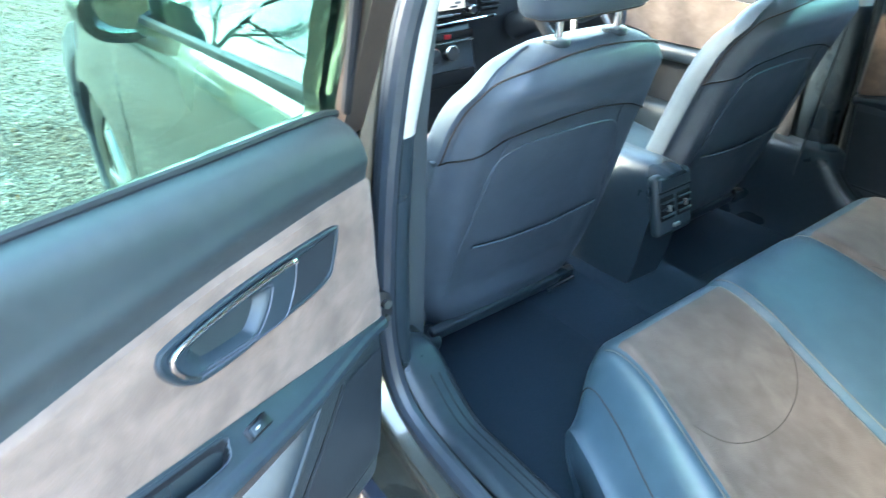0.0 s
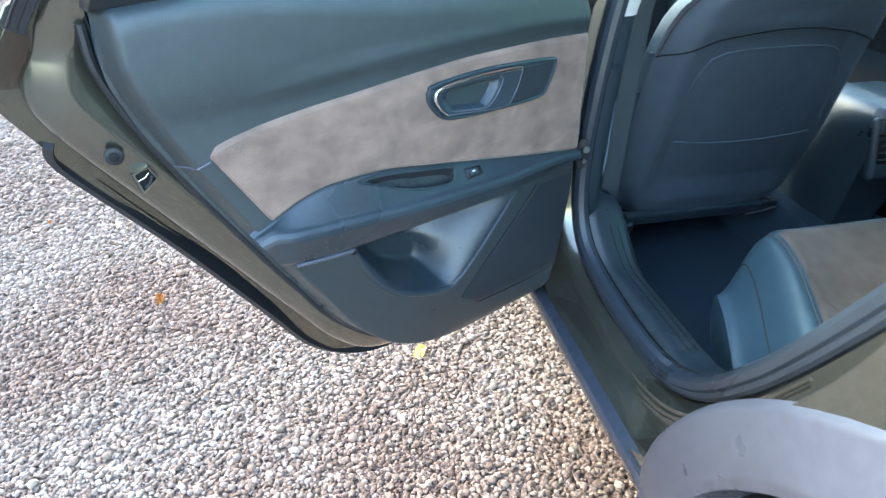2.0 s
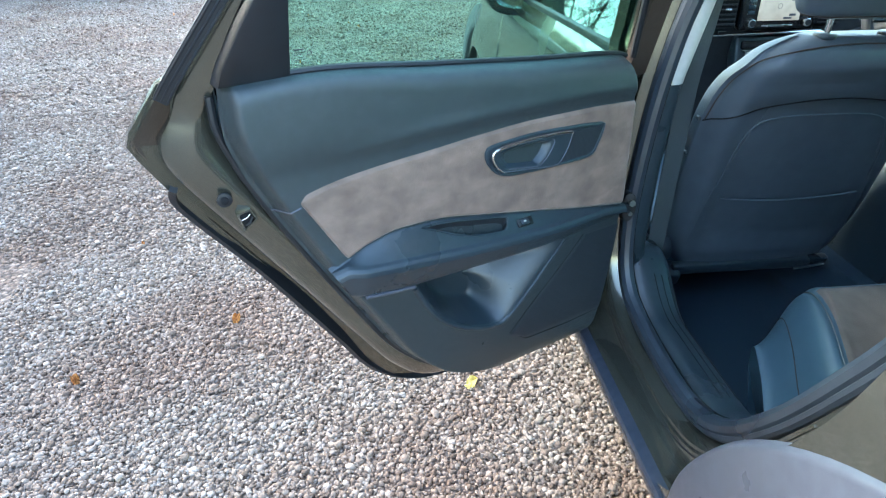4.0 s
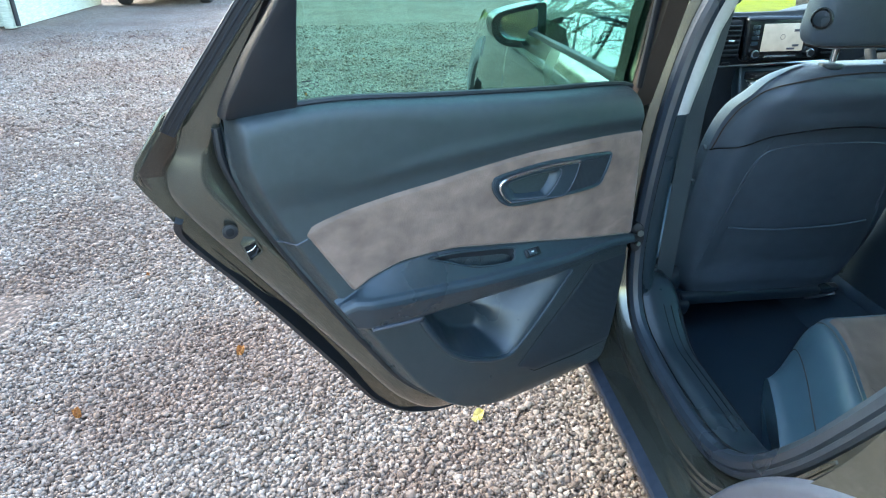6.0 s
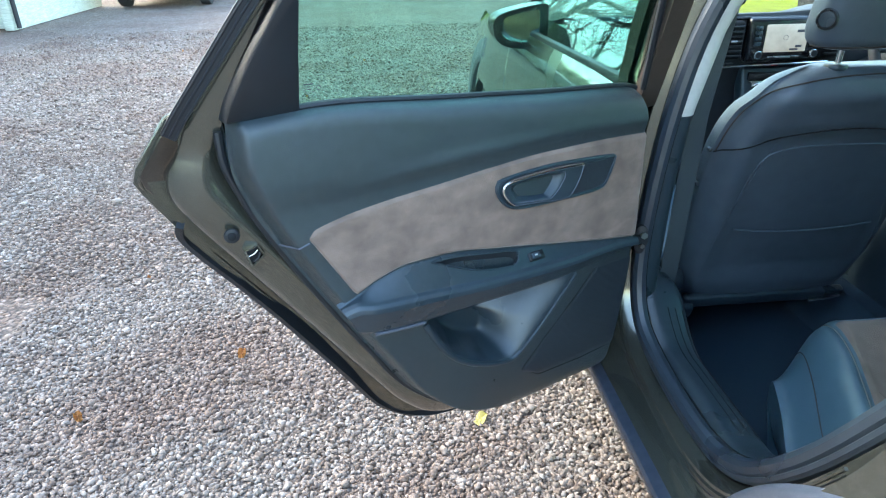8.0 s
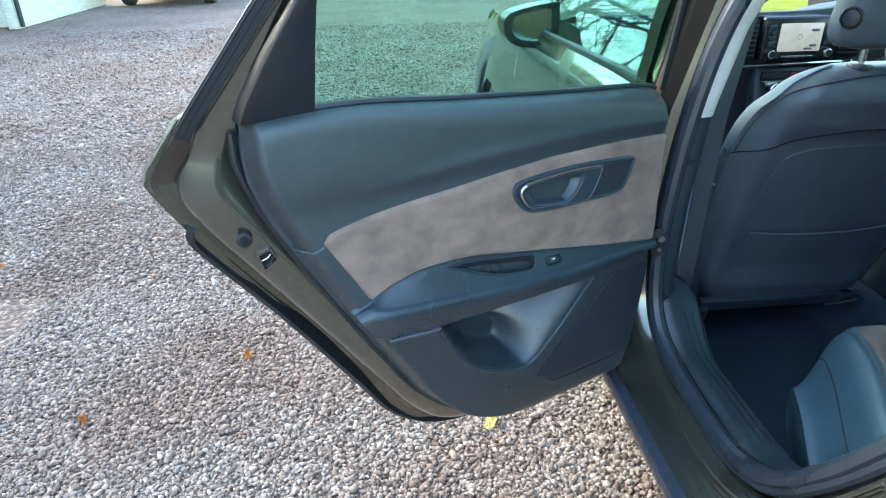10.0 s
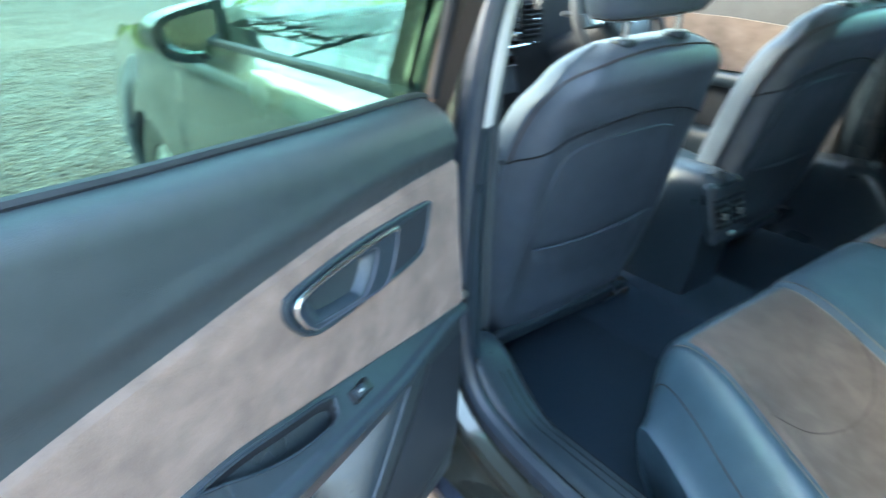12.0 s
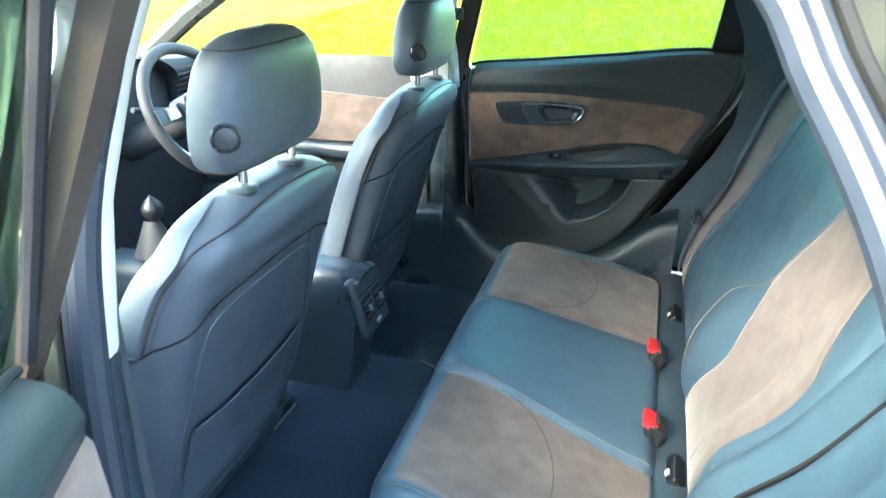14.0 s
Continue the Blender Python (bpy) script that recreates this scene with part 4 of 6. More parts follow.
    def in_pocket(u, v):
        if not (0.1 < v < 0.55 and 0.15 < u < 0.9):
            return False
        _, y, z = cover(u, v)
        hit, d = inside(BIN, y, z)
        return hit and d > 0.004
    part("door_cover", sheet(cover, ny, nz, drop=in_pocket), PANEL, door, "dark grained plastic door cover", flip)
    edge_pts = [(lerp_at(REAR_EDGE, z), z) for z in np.linspace(1.13, 0.478, 40)] + [(lerp_at(FRONT_EDGE, z), z) for z in np.linspace(0.478, 1.06, 40)]
    part("cover_edge", sheet(lambda u, v: (panel_x(*edge_pts[int(round(u * 79))]) * (1 - v) + 0.02 * v, *edge_pts[int(round(u * 79))]), 80, 3), PANEL_LOW, door, "", flip)
    # pocket: steep at its foot and rear, a long slope along the loudspeaker
    ends = BIN + BIN[:1]
    run = np.concatenate([[0], np.cumsum([math.dist(a, b) for a, b in zip(ends, ends[1:])])])
    rim_at = np.linspace(0, run[-1], 121)[:-1]
    mouth = [(float(np.interp(k, run, [p[0] for p in ends])), float(np.interp(k, run, [p[1] for p in ends]))) for k in rim_at]
    part("door_pocket", bowl([(panel_x(y, z) + 0.0015, y, z) for y, z in mouth], (0.097, -0.375, 0.712), (-0.080, 0, 0),
                             lambda p: 0.42 + 0.50 * step(-0.345, -0.24, p.y) - 0.2 * step(0.775, 0.788, p.z), 22), PANEL_LOW, door, "deep smooth map pocket", flip)
    part("pocket_lip", tube([(panel_x(y, z) - 0.001, y, z) for y, z in curve(BIN[1:8], 40)], 0.0055, 10), PANEL_LOW, door, "", flip)
    part("pocket_edge", tube([(panel_x(y, z) + 0.0015, y, z) for y, z in curve([(-0.318, 0.6195), (-0.304, 0.628), (-0.257, 0.673), (-0.215, 0.719), (-0.176, 0.760)], 24)], 0.0034, 8), PANEL_LOW, door, "raised pocket edge", flip)
    # suede insert
    def insert(u, v):
        y = -0.685 + 0.679 * u
        a, b = lerp_at(SUEDE_LOW, y), lerp_at(SUEDE_TOP, y)
        z = a + (b - a) * v
        e = min(u, 1 - u) * 0.679
        f = min(v, 1 - v) * (b - a)
        return (panel_x(y, z) + 0.006 - 0.008 * (1 - step(0, 0.007, min(e, f))), y, z)

    def in_bezel(u, v):
        if not 0.44 < u < 0.9:
            return False
        _, y, z = insert(u, v)
        hit, d = inside(BEZEL, y, z)
        return hit and d > 0.004
    part("suede_insert", sheet(insert, *((150, 50) if s < 0 else (80, 36)), drop=in_bezel), SUEDE, door, "grey-brown suede insert", flip)

    # inner handle and tweeter: surround, lever with chrome edge, hollow grip, ribbed grille
    def on_door(d):
        return lambda y, z: (panel_x(y, z) + d, y, z)
    bez = part("handle_bezel", frame_slab(BEZEL, CUP, on_door(-0.004), on_door(0.0075)), PANEL_LOW, door, "dark handle surround", flip)
    part("bezel_rim", tube([on_door(0.0065)(y, z) for y, z in BEZEL], 0.0034, 8, closed=True, up=(1, 0, 0)), PANEL_LOW, bez, "", flip)
    part("handle_lever", frame_slab(RING, CUP, on_door(0.002), on_door(0.0125)), PANEL_LOW, bez, "satin dark pull lever", flip)
    bar = curve([(-0.332, 0.9345), (-0.346, 0.947), (-0.3545, 0.966), (-0.339, 0.9765), (-0.263, 0.9805), (-0.188, 0.9775), (-0.181, 0.9745)], 50)
    part("handle_bar", tube([on_door(0.0125)(y, z) for y, z in bar], [0.0014 + 0.0016 * step(0.0, 0.25, k / 49) for k in range(50)], 10, up=(1, 0, 0)), CHROME, bez, "chrome bar along the handle", flip)
    part("lever_edge", tube([on_door(0.0125)(y, z) for y, z in curve([(-0.180, 0.974), (-0.187, 0.953), (-0.203, 0.929), (-0.220, 0.922), (-0.275, 0.928), (-0.331, 0.934)], 40)], 0.0010, 6, up=(1, 0, 0)), CLADDING, bez, "thin satin lever edge", flip)
    part("grip_edge", tube([on_door(0.0125)(y, z) for y, z in curve([(-0.228, 0.973), (-0.221, 0.966), (-0.232, 0.946), (-0.249, 0.931), (-0.262, 0.9295), (-0.322, 0.9375)], 40)], 0.0010, 6, up=(1, 0, 0)), CLADDING, bez, "thin satin edge of the grip", flip)
    part("handle_cup", bowl([on_door(0.0115)(y, z) for y, z in CUP], (0.105, -0.280, 0.951), (-0.036, 0, 0), lambda p: 0.75, 12), PANEL_LOW, bez, "", flip)
    part("tweeter_grille", slab([(-0.173, 0.974), (-0.113, 0.9735), (-0.105, 0.968), (-0.118, 0.938), (-0.138, 0.925), (-0.205, 0.924), (-0.197, 0.930), (-0.182, 0.952)], on_door(0.002), on_door(0.0088)), GRILLE, bez, "finely ribbed tweeter grille", flip)

    # armrest with pull cup: it ends along the cover's rear edge
    def arm_section(y, v):
        zl, zs = lerp_at(ARM_LOW, y), lerp_at(SUEDE_LOW, max(y, -0.622)) - 0.35 * max(-0.622 - y, 0.0)
        zt = min(lerp_at(ARM_TOP, y), zs - 0.004)
        out = 0.124 - 0.022 * step(-0.25, 0.0, y) - 0.014 * step(-0.60, -0.66, y)
        p = panel_x(max(y, -0.60), zs)
        key = [(0, (p - 0.004, zs + 0.004)), (0.10, (p + 0.002, zs - 0.002)), (0.43, (out - 0.012, zt + 0.003)), (0.48, (out - 0.005, zt)), (0.53, (out - 0.001, zt - 0.005)), (0.58, (out, zt - 0.012)), (0.85, (out - 0.012, zl + 0.006)), (0.92, (out - 0.018, zl)), (1, (0.07, zl + 0.002))]
        return lerp_at([(a, b[0]) for a, b in key], v), lerp_at([(a, b[1]) for a, b in key], v)

    def arm_pt(y, v):
        x, z = arm_section(y, v)
        return (x, y, z)

    def arm(u, v):
        y = -0.66 + 0.645 * u
        for k in range(2):
            _, z = arm_section(y, v)
            a = lerp_at(REAR_EDGE, z) + 0.003
            y = a + (-0.015 - a) * u
        return arm_pt(y, v)
    PULL = curve([(-0.488, 0.12), (-0.465, 0.20), (-0.430, 0.285), (-0.390, 0.340), (-0.348, 0.355), (-0.328, 0.335), (-0.320, 0.23), (-0.324, 0.13), (-0.40, 0.115)], 60, True)
    flat_pull = [(y, v * 0.14) for y, v in PULL]

    def in_pull(u, v):
        y = arm(u, v)[1]
        if not (-0.52 < y < -0.32 and 0.1 < v < 0.36):
            return False
        hit, d = inside(flat_pull, y, v * 0.14)
        return hit and d > 0.0025
    arm_ob = part("armrest", sheet(arm, *((170, 90) if s < 0 else (70, 40)), drop=in_pull), PANEL_LOW, door, "dark plastic armrest with pull cup", flip)
    mid_pull = arm_pt(-0.395, 0.21)
    # cup blacker than the armrest: the hollow's shade put into its colour
    part("pull_cup", bowl([(x, y, z + 0.0006) for x, y, z in (arm_pt(*q) for q in PULL)], mid_pull, (-0.010, 0, -0.055), lambda p: 0.38 - 0.12 * step(-0.36, -0.335, p.y), 16), MATT, arm_ob, "pull cup, near-black inside to stand for its shade", flip)
    part("cup_lip", tube([(x, y, z + 0.0004) for x, y, z in (arm_pt(*q) for q in PULL)], 0.0016, 6, closed=True, up=(1, 0, 0)), PANEL_LOW, arm_ob, "", flip)
    sw_at = arm_pt(-0.283, 0.26)
    part("switch_well", rbox((0.016, 0.034, 0.005), 0.003, (sw_at[0] + 0.001, sw_at[1], sw_at[2] + 0.0005), 2, pose(0, 0, 0, 0, 45, 0)), BLACK, arm_ob, "gloss black switch surround", flip)
    part("window_switch", rbox((0.011, 0.018, 0.007), 0.002, (sw_at[0] + 0.003, sw_at[1] - 0.003, sw_at[2] + 0.0025), 2, pose(0, 0, 0, 0, 45, 0)), PANEL_LOW, arm_ob, "window switch", flip)
    part("switch_mark", rbox((0.0024, 0.005, 0.0015), 0, (sw_at[0] + 0.0060, sw_at[1] - 0.004, sw_at[2] + 0.0055), 2, pose(0, 0, 0, 0, 45, 0)), WHITE, arm_ob, "", flip)
    # pale tube as the highlight under the armrest's rear end, seam, loudspeaker panel
    part("edge_highlight", tube([(0.1085, y, lerp_at(ARM_LOW, y) - 0.001) for y in (-0.604, -0.575, -0.545, -0.516)], 0.0034, 8), CLADDING, door, "", flip)
    part("seam_line", tube([(panel_x(y, z) + 0.001, y, z) for y, z in [(-0.715, 0.945), (-0.70, 0.950), (-0.684, 0.955)]], 0.0014, 6), CLADDING, door, "", flip)

    def grille_y(z):
        return lerp_at([(0.553, -0.245), (0.581, -0.296), (0.648, -0.233), (0.721, -0.157), (0.758, -0.122)], z)

    def grille(u, v):
        z = 0.556 + 0.200 * v
        a, b = grille_y(z), lerp_at(FRONT_EDGE, z) - 0.016
        y = a + (b - a) * u
        return (panel_x(y, z) + 0.0024 - 0.0012 * (1 - step(0, 0.004, min(u * (b - a), v * 0.2))), y, z)
    spk = part("speaker_grille", sheet(grille, 40, 40), GRILLE, door, "finely ribbed loudspeaker grille", flip)
    part("grille_groove", tube([(panel_x(y, z) + 0.0002, y, z) for y, z in [(grille_y(z) - 0.003, z) for z in (0.758, 0.70, 0.64, 0.585)] + [(-0.25, 0.552), (-0.14, 0.548), (-0.05, 0.552)]], 0.0009, 6), DARKHOLE, spk, "", flip)
    if s < 0:
        # latch, plug, check strap, marks on the glass
        lt = part("door_latch", slab([(-0.757, 0.937), (-0.741, 0.941), (-0.734, 0.926), (-0.751, 0.914)], lambda y, z: (0.012, y, z), lambda y, z: (0.0215, y, z), 0.001), DARKHOLE, door, "black and steel door latch")
        quad = [Vector(q) for q in ((-0.757, 0.937), (-0.741, 0.941), (-0.734, 0.926), (-0.751, 0.914))]
        mid_q = sum(quad, Vector((0, 0))) / 4
        ring_q = [quad[k].lerp(quad[(k + 1) % 4], f) for k in range(4) for f in (0.06, 0.35, 0.65, 0.94)]
        hole_o, hole_i = [curve([tuple(mid_q + (q - mid_q) * g) for q in ring_q], 48, True) for g in (1.28, 1.0)]
        part("latch_plate", frame_slab(hole_o, hole_i, lambda y, z: (0.012, y, z), lambda y, z: (0.0245, y, z)), PAINT, lt)
        part("latch_claw", tube([(0.022, -0.754, 0.928), (0.024, -0.746, 0.931), (0.024, -0.741, 0.936)], 0.0013, 8), STEEL, lt, "steel latch claw")
        part("latch_claw", tube([(0.022, -0.748, 0.918), (0.024, -0.742, 0.922), (0.023, -0.738, 0.930)], 0.0018, 8), MATT, lt)
        part("plug", disc(0.011, 0.006, (0.023, -0.773, 0.966), (1, -0.2, 0), 20, 0.0015), MATT, door, "round black rubber plug")
        part("plug_centre", disc(0.006, 0.004, (0.026, -0.774, 0.966), (1, -0.2, 0), 16, 0.001), DARKHOLE, door)
        for k, (a, b, h) in enumerate([(-0.664, -0.649, 0.0022), (-0.664, -0.646, 0.0008), (-0.664, -0.652, 0.0012), (-0.664, -0.647, 0.0008), (-0.664, -0.654, 0.0008)]):
            z = 1.172 - 0.0036 * k
            part("glass_mark", rbox((0.0006, (b - a) * 0.9, h * 0.6), 0, (pane_x(z) + 0.0012, (a + b) / 2 - 0.004, z)), MATT, door, "printed glass mark")
        part("glass_mark", tube([(pane_x(1.18) + 0.0012, -0.648 + 0.003 * math.cos(k), 1.167 + 0.003 * math.sin(k)) for k in np.linspace(0, 6.28, 16)[:-1]], 0.0004, 4, closed=True, up=(1, 0, 0)), MATT, door)
    return door


HINGE = (-0.86, 0.03)
rear_door(-1, HINGE, -63.0)
rear_door(1, (-0.80, 0.03), 0.0)

# door check in the hinge post, and striker on the body
CHECK = curve([(0.0, 0.036), (0.012, 0.028), (0.016, 0.008), (0.015, -0.012), (0.008, -0.030), (0.0, -0.036), (-0.009, -0.029), (-0.014, -0.010), (-0.014, 0.012), (-0.010, 0.028)], 36, True)
chk = part("door_check", slab(CHECK, lambda x, z: (-0.797 + x, 0.030 - 0.3 * x, 0.752 + z), lambda x, z: (-0.797 + x * 0.92, -0.004 - 0.3 * x, 0.756 + z * 0.92), 0.003), MATT, car, "black door check with bolts")
part("check_arm", rbox((0.030, 0.012, 0.020), 0.003, (-0.812, -0.006, 0.757), 2), MATT, chk)
part("bolt", disc(0.0075, 0.010, (-0.793, -0.008, 0.768), (0, -1, 0.15), 6), STEEL, chk, "steel bolt")
part("bolt", disc(0.0050, 0.010, (-0.795, -0.008, 0.744), (0, -1, 0.15), 6), STEEL, chk, "steel bolt")

# striker
striker = part("door_striker", tube(curve([(-0.785, -0.768, 0.962), (-0.808, -0.772, 0.966), (-0.812, -0.783, 0.982), (-0.808, -0.794, 0.998), (-0.785, -0.792, 0.996)], 16), 0.0045, 8), STEEL, car, "steel door striker loop")
part("striker_plate", rbox((0.006, 0.035, 0.06), 0.003, (-0.792, -0.78, 0.980), 2, pose(0, 0, 0, 25, 0, 0)), STEEL, striker)

# far front door, inner side
fd = part("front_door", sheet(lambda u, v: (0.745 - 0.035 * math.sin(math.pi * min(max(v, 0), 1)) ** 0.5, 0.16 + 1.05 * u, 0.48 + 0.615 * v), 30, 40), DASH, car, "dark front door cover")
# darker seat suede instead of the door suede, to tone down strong light here
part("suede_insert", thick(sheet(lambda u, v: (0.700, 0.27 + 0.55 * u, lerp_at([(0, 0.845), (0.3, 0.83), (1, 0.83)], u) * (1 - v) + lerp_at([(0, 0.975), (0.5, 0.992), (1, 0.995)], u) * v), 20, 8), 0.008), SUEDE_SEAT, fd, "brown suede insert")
part("armrest", rbox((0.07, 0.62, 0.05), 0.02, (0.70, 0.52, 0.80)), PANEL_LOW, fd)
w = part("window_pane", slab([(0.13, 1.07), (0.10, 1.40), (0.42, 1.395), (0.72, 1.30), (1.05, 1.15), (1.22, 1.045)], lambda y, z: (lean_x(z), y, z), lambda y, z: (lean_x(z) + 0.004, y, z)), GLASS_SIDE, fd)
w.visible_shadow = False

# ---- front seats ----
HALF = [(0.47, 0.200), (0.52, 0.228), (0.62, 0.244), (0.78, 0.248), (0.90, 0.249), (0.96, 0.243), (1.01, 0.228), (1.04, 0.207), (1.066, 0.182), (1.083, 0.150), (1.094, 0.112)]
BACK_Y = [(0.47, 0.205), (0.55, 0.175), (0.70, 0.120), (0.90, 0.048), (1.0, 0.010), (1.045, -0.012), (1.074, -0.008), (1.094, 0.018)]
DEEP = [(0.47, 0.13), (0.6, 0.15), (0.8, 0.155), (0.95, 0.150), (1.04, 0.130), (1.073, 0.105), (1.094, 0.055)]


def back_pt(a, z, out=0.0):
    """A point of the backrest's rounded section; a: angle, -90 degrees is the middle of the rear face."""
    hw, d, y0 = ease_at(HALF, z) + out, ease_at(DEEP, z) + 2 * out, ease_at(BACK_Y, z) - out
    c, s = math.cos(a), math.sin(a)
    x = hw * math.copysign(abs(c) ** 0.62, c)
    y = y0 + d / 2 + d / 2 * math.copysign(abs(s) ** 0.62, s)
    # hollow rear face between thicker flanks
    if s < 0:
        y += 0.016 * step(0.85, 0.55, abs(x) / hw) * step(0.5, 0.6, z) * step(0.99, 0.93, z)
        y += 0.035 * step(0.72, 1.0, abs(x) / hw) ** 2 * min(1.0, abs(s) * 2.2)
    return (x + (0.030 * step(-0.05, 0.2, x) + 0.006) * step(1.0, 0.58, z), y, z)


def rear_pt(x, z, out=0.0):
    """A point of the rear face at x."""
    hw = ease_at(HALF, z) + out
    c = math.copysign(min(abs(x) / hw, 1) ** (1 / 0.62), x)
    return back_pt(-math.acos(max(-1, min(1, c))), z, out)


def front_seat(x0, far):
    seat = thing("front_seat", "black leather front seat with piped edges and map pocket" if not far else "black leather driver's seat with piped edges, beside the centre console", "car seat", "front seats", at=(x0, 0, 0))
    zs = list(np.linspace(0.47, 1.0, 30)) + list(np.linspace(1.01, 1.094, 16))
    back = part("backrest", sheet(lambda u, v: back_pt(2 * math.pi * v, zs[int(round(u * 45))]), 46, 72, closed_v=True, caps=True), SEATBACK, seat, "black vinyl seat back")
    # top leather cap, above the cross seam
    seam = [(-0.247, 0.905), (-0.16, 0.945), (-0.05, 0.966), (0.05, 0.966), (0.16, 0.945), (0.247, 0.905)]
    part("cross_seam", tube([rear_pt(x, z, 0.004) for x, z in curve(seam, 40)], 0.0016, 6), DARKHOLE, back)
    top = [(0, 1.082), (0.07, 1.079), (0.13, 1.070), (0.175, 1.050), (0.205, 1.018), (0.226, 0.970), (0.236, 0.915)]
    part("top_panel", sheet(lambda u, v: rear_pt((2 * u - 1) * 0.234, (lerp_at(seam, (2 * u - 1) * 0.234) + 0.003) * (1 - v) + max(ease_at(top, abs(2 * u - 1) * 0.234), lerp_at(seam, (2 * u - 1) * 0.234) + 0.006) * v, 0.003), 60, 24), SEATBACK, back, "smooth leather shoulder panel")
    for sx in (-1, 1):
        part("side_seam", tube([rear_pt(sx * x, z, 0.001) for x, z in curve([(0.135, 0.955), (0.150, 0.89), (0.165, 0.82), (0.185, 0.70), (0.19, 0.56)], 24)], 0.0012, 6), SEATBACK, back)
    # piping round the shoulders
    half_pipe = curve([(-0.244, 0.905), (-0.242, 0.918), (-0.233, 0.970), (-0.214, 1.018), (-0.184, 1.051), (-0.138, 1.072), (-0.074, 1.081), (0, 1.084)], 40)
    pipe = [rear_pt(x, z, 0.0035) for x, z in half_pipe + [(-x, z) for x, z in half_pipe[-2::-1]]]
    part("piping", tube(curve(pipe, 80), 0.0016, 6), THREAD_DARK, back, "dark brown piping")
    # map pocket
    part("map_pocket", sheet(lambda u, v: rear_pt((2 * u - 1) * lerp_at([(0.52, 0.165), (0.70, 0.160)], 0.52 + 0.18 * v), 0.52 + (0.185 - 0.012 * (1 - (2 * u - 1) ** 2)) * v, 0.005 + 0.007 * v * (1 - (2 * u - 1) ** 4)), 30, 14), SEATBACK, back, "elastic-topped map pocket")
    part("pocket_hem", tube([rear_pt((2 * u - 1) * 0.16, 0.705 - 0.012 * (1 - (2 * u - 1) ** 2), 0.013) for u in np.linspace(0, 1, 24)], 0.0025, 6), SEATBACK, back)
    part("panel_seam", tube([rear_pt(x, z, 0.001) for x, z in curve([(-0.175, 0.74), (-0.165, 0.86), (-0.125, 0.915), (0.0, 0.925), (0.125, 0.915), (0.165, 0.86), (0.175, 0.74)], 50)], 0.0020, 6), SEATBACK, back)
    # lower cover, recliner, cushion
    part("lower_cover", rbox((0.43, 0.022, 0.036), 0.006, (0.012, 0.207, 0.468), 3, pose(0, 0, 0, 18)), PANEL_LOW, seat)
    part("recliner", disc(0.035, 0.03, (-0.225, 0.235, 0.52), (1, 0, 0), 24, 0.006), PANEL_LOW, seat)
    part("recliner_ring", tube([(-0.246, 0.232 + 0.052 * math.cos(a), 0.520 + 0.052 * math.sin(a)) for a in np.linspace(-0.9, 2.2, 24)], 0.0065, 8, up=(1, 0, 0)), PANEL_LOW, seat, "curved recliner cover")
    part("hinge_cover", rbox((0.05, 0.055, 0.045), 0.010, (-0.205, 0.215, 0.450), 3, pose(0, 0, 0, 20)), PANEL_LOW, seat)
    part("side_cover", rbox((0.03, 0.34, 0.10), 0.012, (-0.235, 0.42, 0.43), 3), PANEL_LOW, seat)
    if not far:
        part("tilt_lever", tube([(0.13, 0.19, 0.455), (0.17, 0.185, 0.462), (0.20, 0.17, 0.478)], 0.006, 8), CHROME, seat, "bright release lever")
    part("seat_rail", rbox((0.35, 0.26, 0.06), 0.01, (0, 0.52, 0.37)), MATT, seat)
    part("cushion", rbox((0.48, 0.48, 0.15), 0.055, (0, 0.50, 0.50), 4, pose(0, 0, 0, 8)), LEATHER, seat)
    for k in (() if far else (0.93, 0.84)):
        part("belt_hook", rbox((0.008, 0.014, 0.010), 0.003, (-0.256, ease_at(BACK_Y, k) + 0.07, k - 0.02), 2), PANEL_LOW, seat)
    # headrest
    HR = [(1.126, 0.085, 0.030), (1.131, 0.112, 0.062), (1.142, 0.130, 0.085), (1.17, 0.137, 0.096), (1.22, 0.131, 0.100), (1.262, 0.117, 0.094), (1.288, 0.100, 0.074), (1.303, 0.074, 0.045), (1.308, 0.045, 0.02)]

    def head(u, v):
        i = u * (len(HR) - 1)
        z = ease_at([(j, h[0]) for j, h in enumerate(HR)], i)
        hw = ease_at([(j, h[1]) for j, h in enumerate(HR)], i)
        d = ease_at([(j, h[2]) for j, h in enumerate(HR)], i)
        c, s = math.cos(2 * math.pi * v), math.sin(2 * math.pi * v)
        return (hw * math.copysign(abs(c) ** 0.55, c), 0.032 - 0.10 * (z - 1.15) + d / 2 * math.copysign(abs(s) ** 0.6, s), z)
    hr = part("headrest", sheet(head, 36, 56, closed_v=True, caps=True), SEATBACK, seat, "black leather headrest")
    part("piping", tube([head(0.17, v) for v in np.linspace(0, 1, 56)[:-1]], 0.0020, 6, closed=True), THREAD_DARK, hr, "brown piping")
    part("piping", tube([head(0.76, v) for v in np.linspace(0, 1, 56)[:-1]], 0.0014, 6, closed=True), THREAD_DARK, hr, "brown piping")
    bp_at, bp_n = Vector(head(0.42, 0.5 + 0.068)), Vector((-0.80, -0.60, 0.05)).normalized()
    part("button", disc(0.020, 0.008, bp_at, bp_n, 28, 0.003), PANEL_LOW, hr, "round release button")
    bp_q = bp_n.to_track_quat("Z", "Y").to_matrix()
    part("button_ring", tube([bp_at + bp_n * 0.004 + bp_q @ Vector((0.0165 * math.cos(a), 0.0165 * math.sin(a), 0)) for a in np.linspace(0, 2 * math.pi, 28)[:-1]], 0.0022, 6, closed=True, up=bp_n), BLACK, hr)
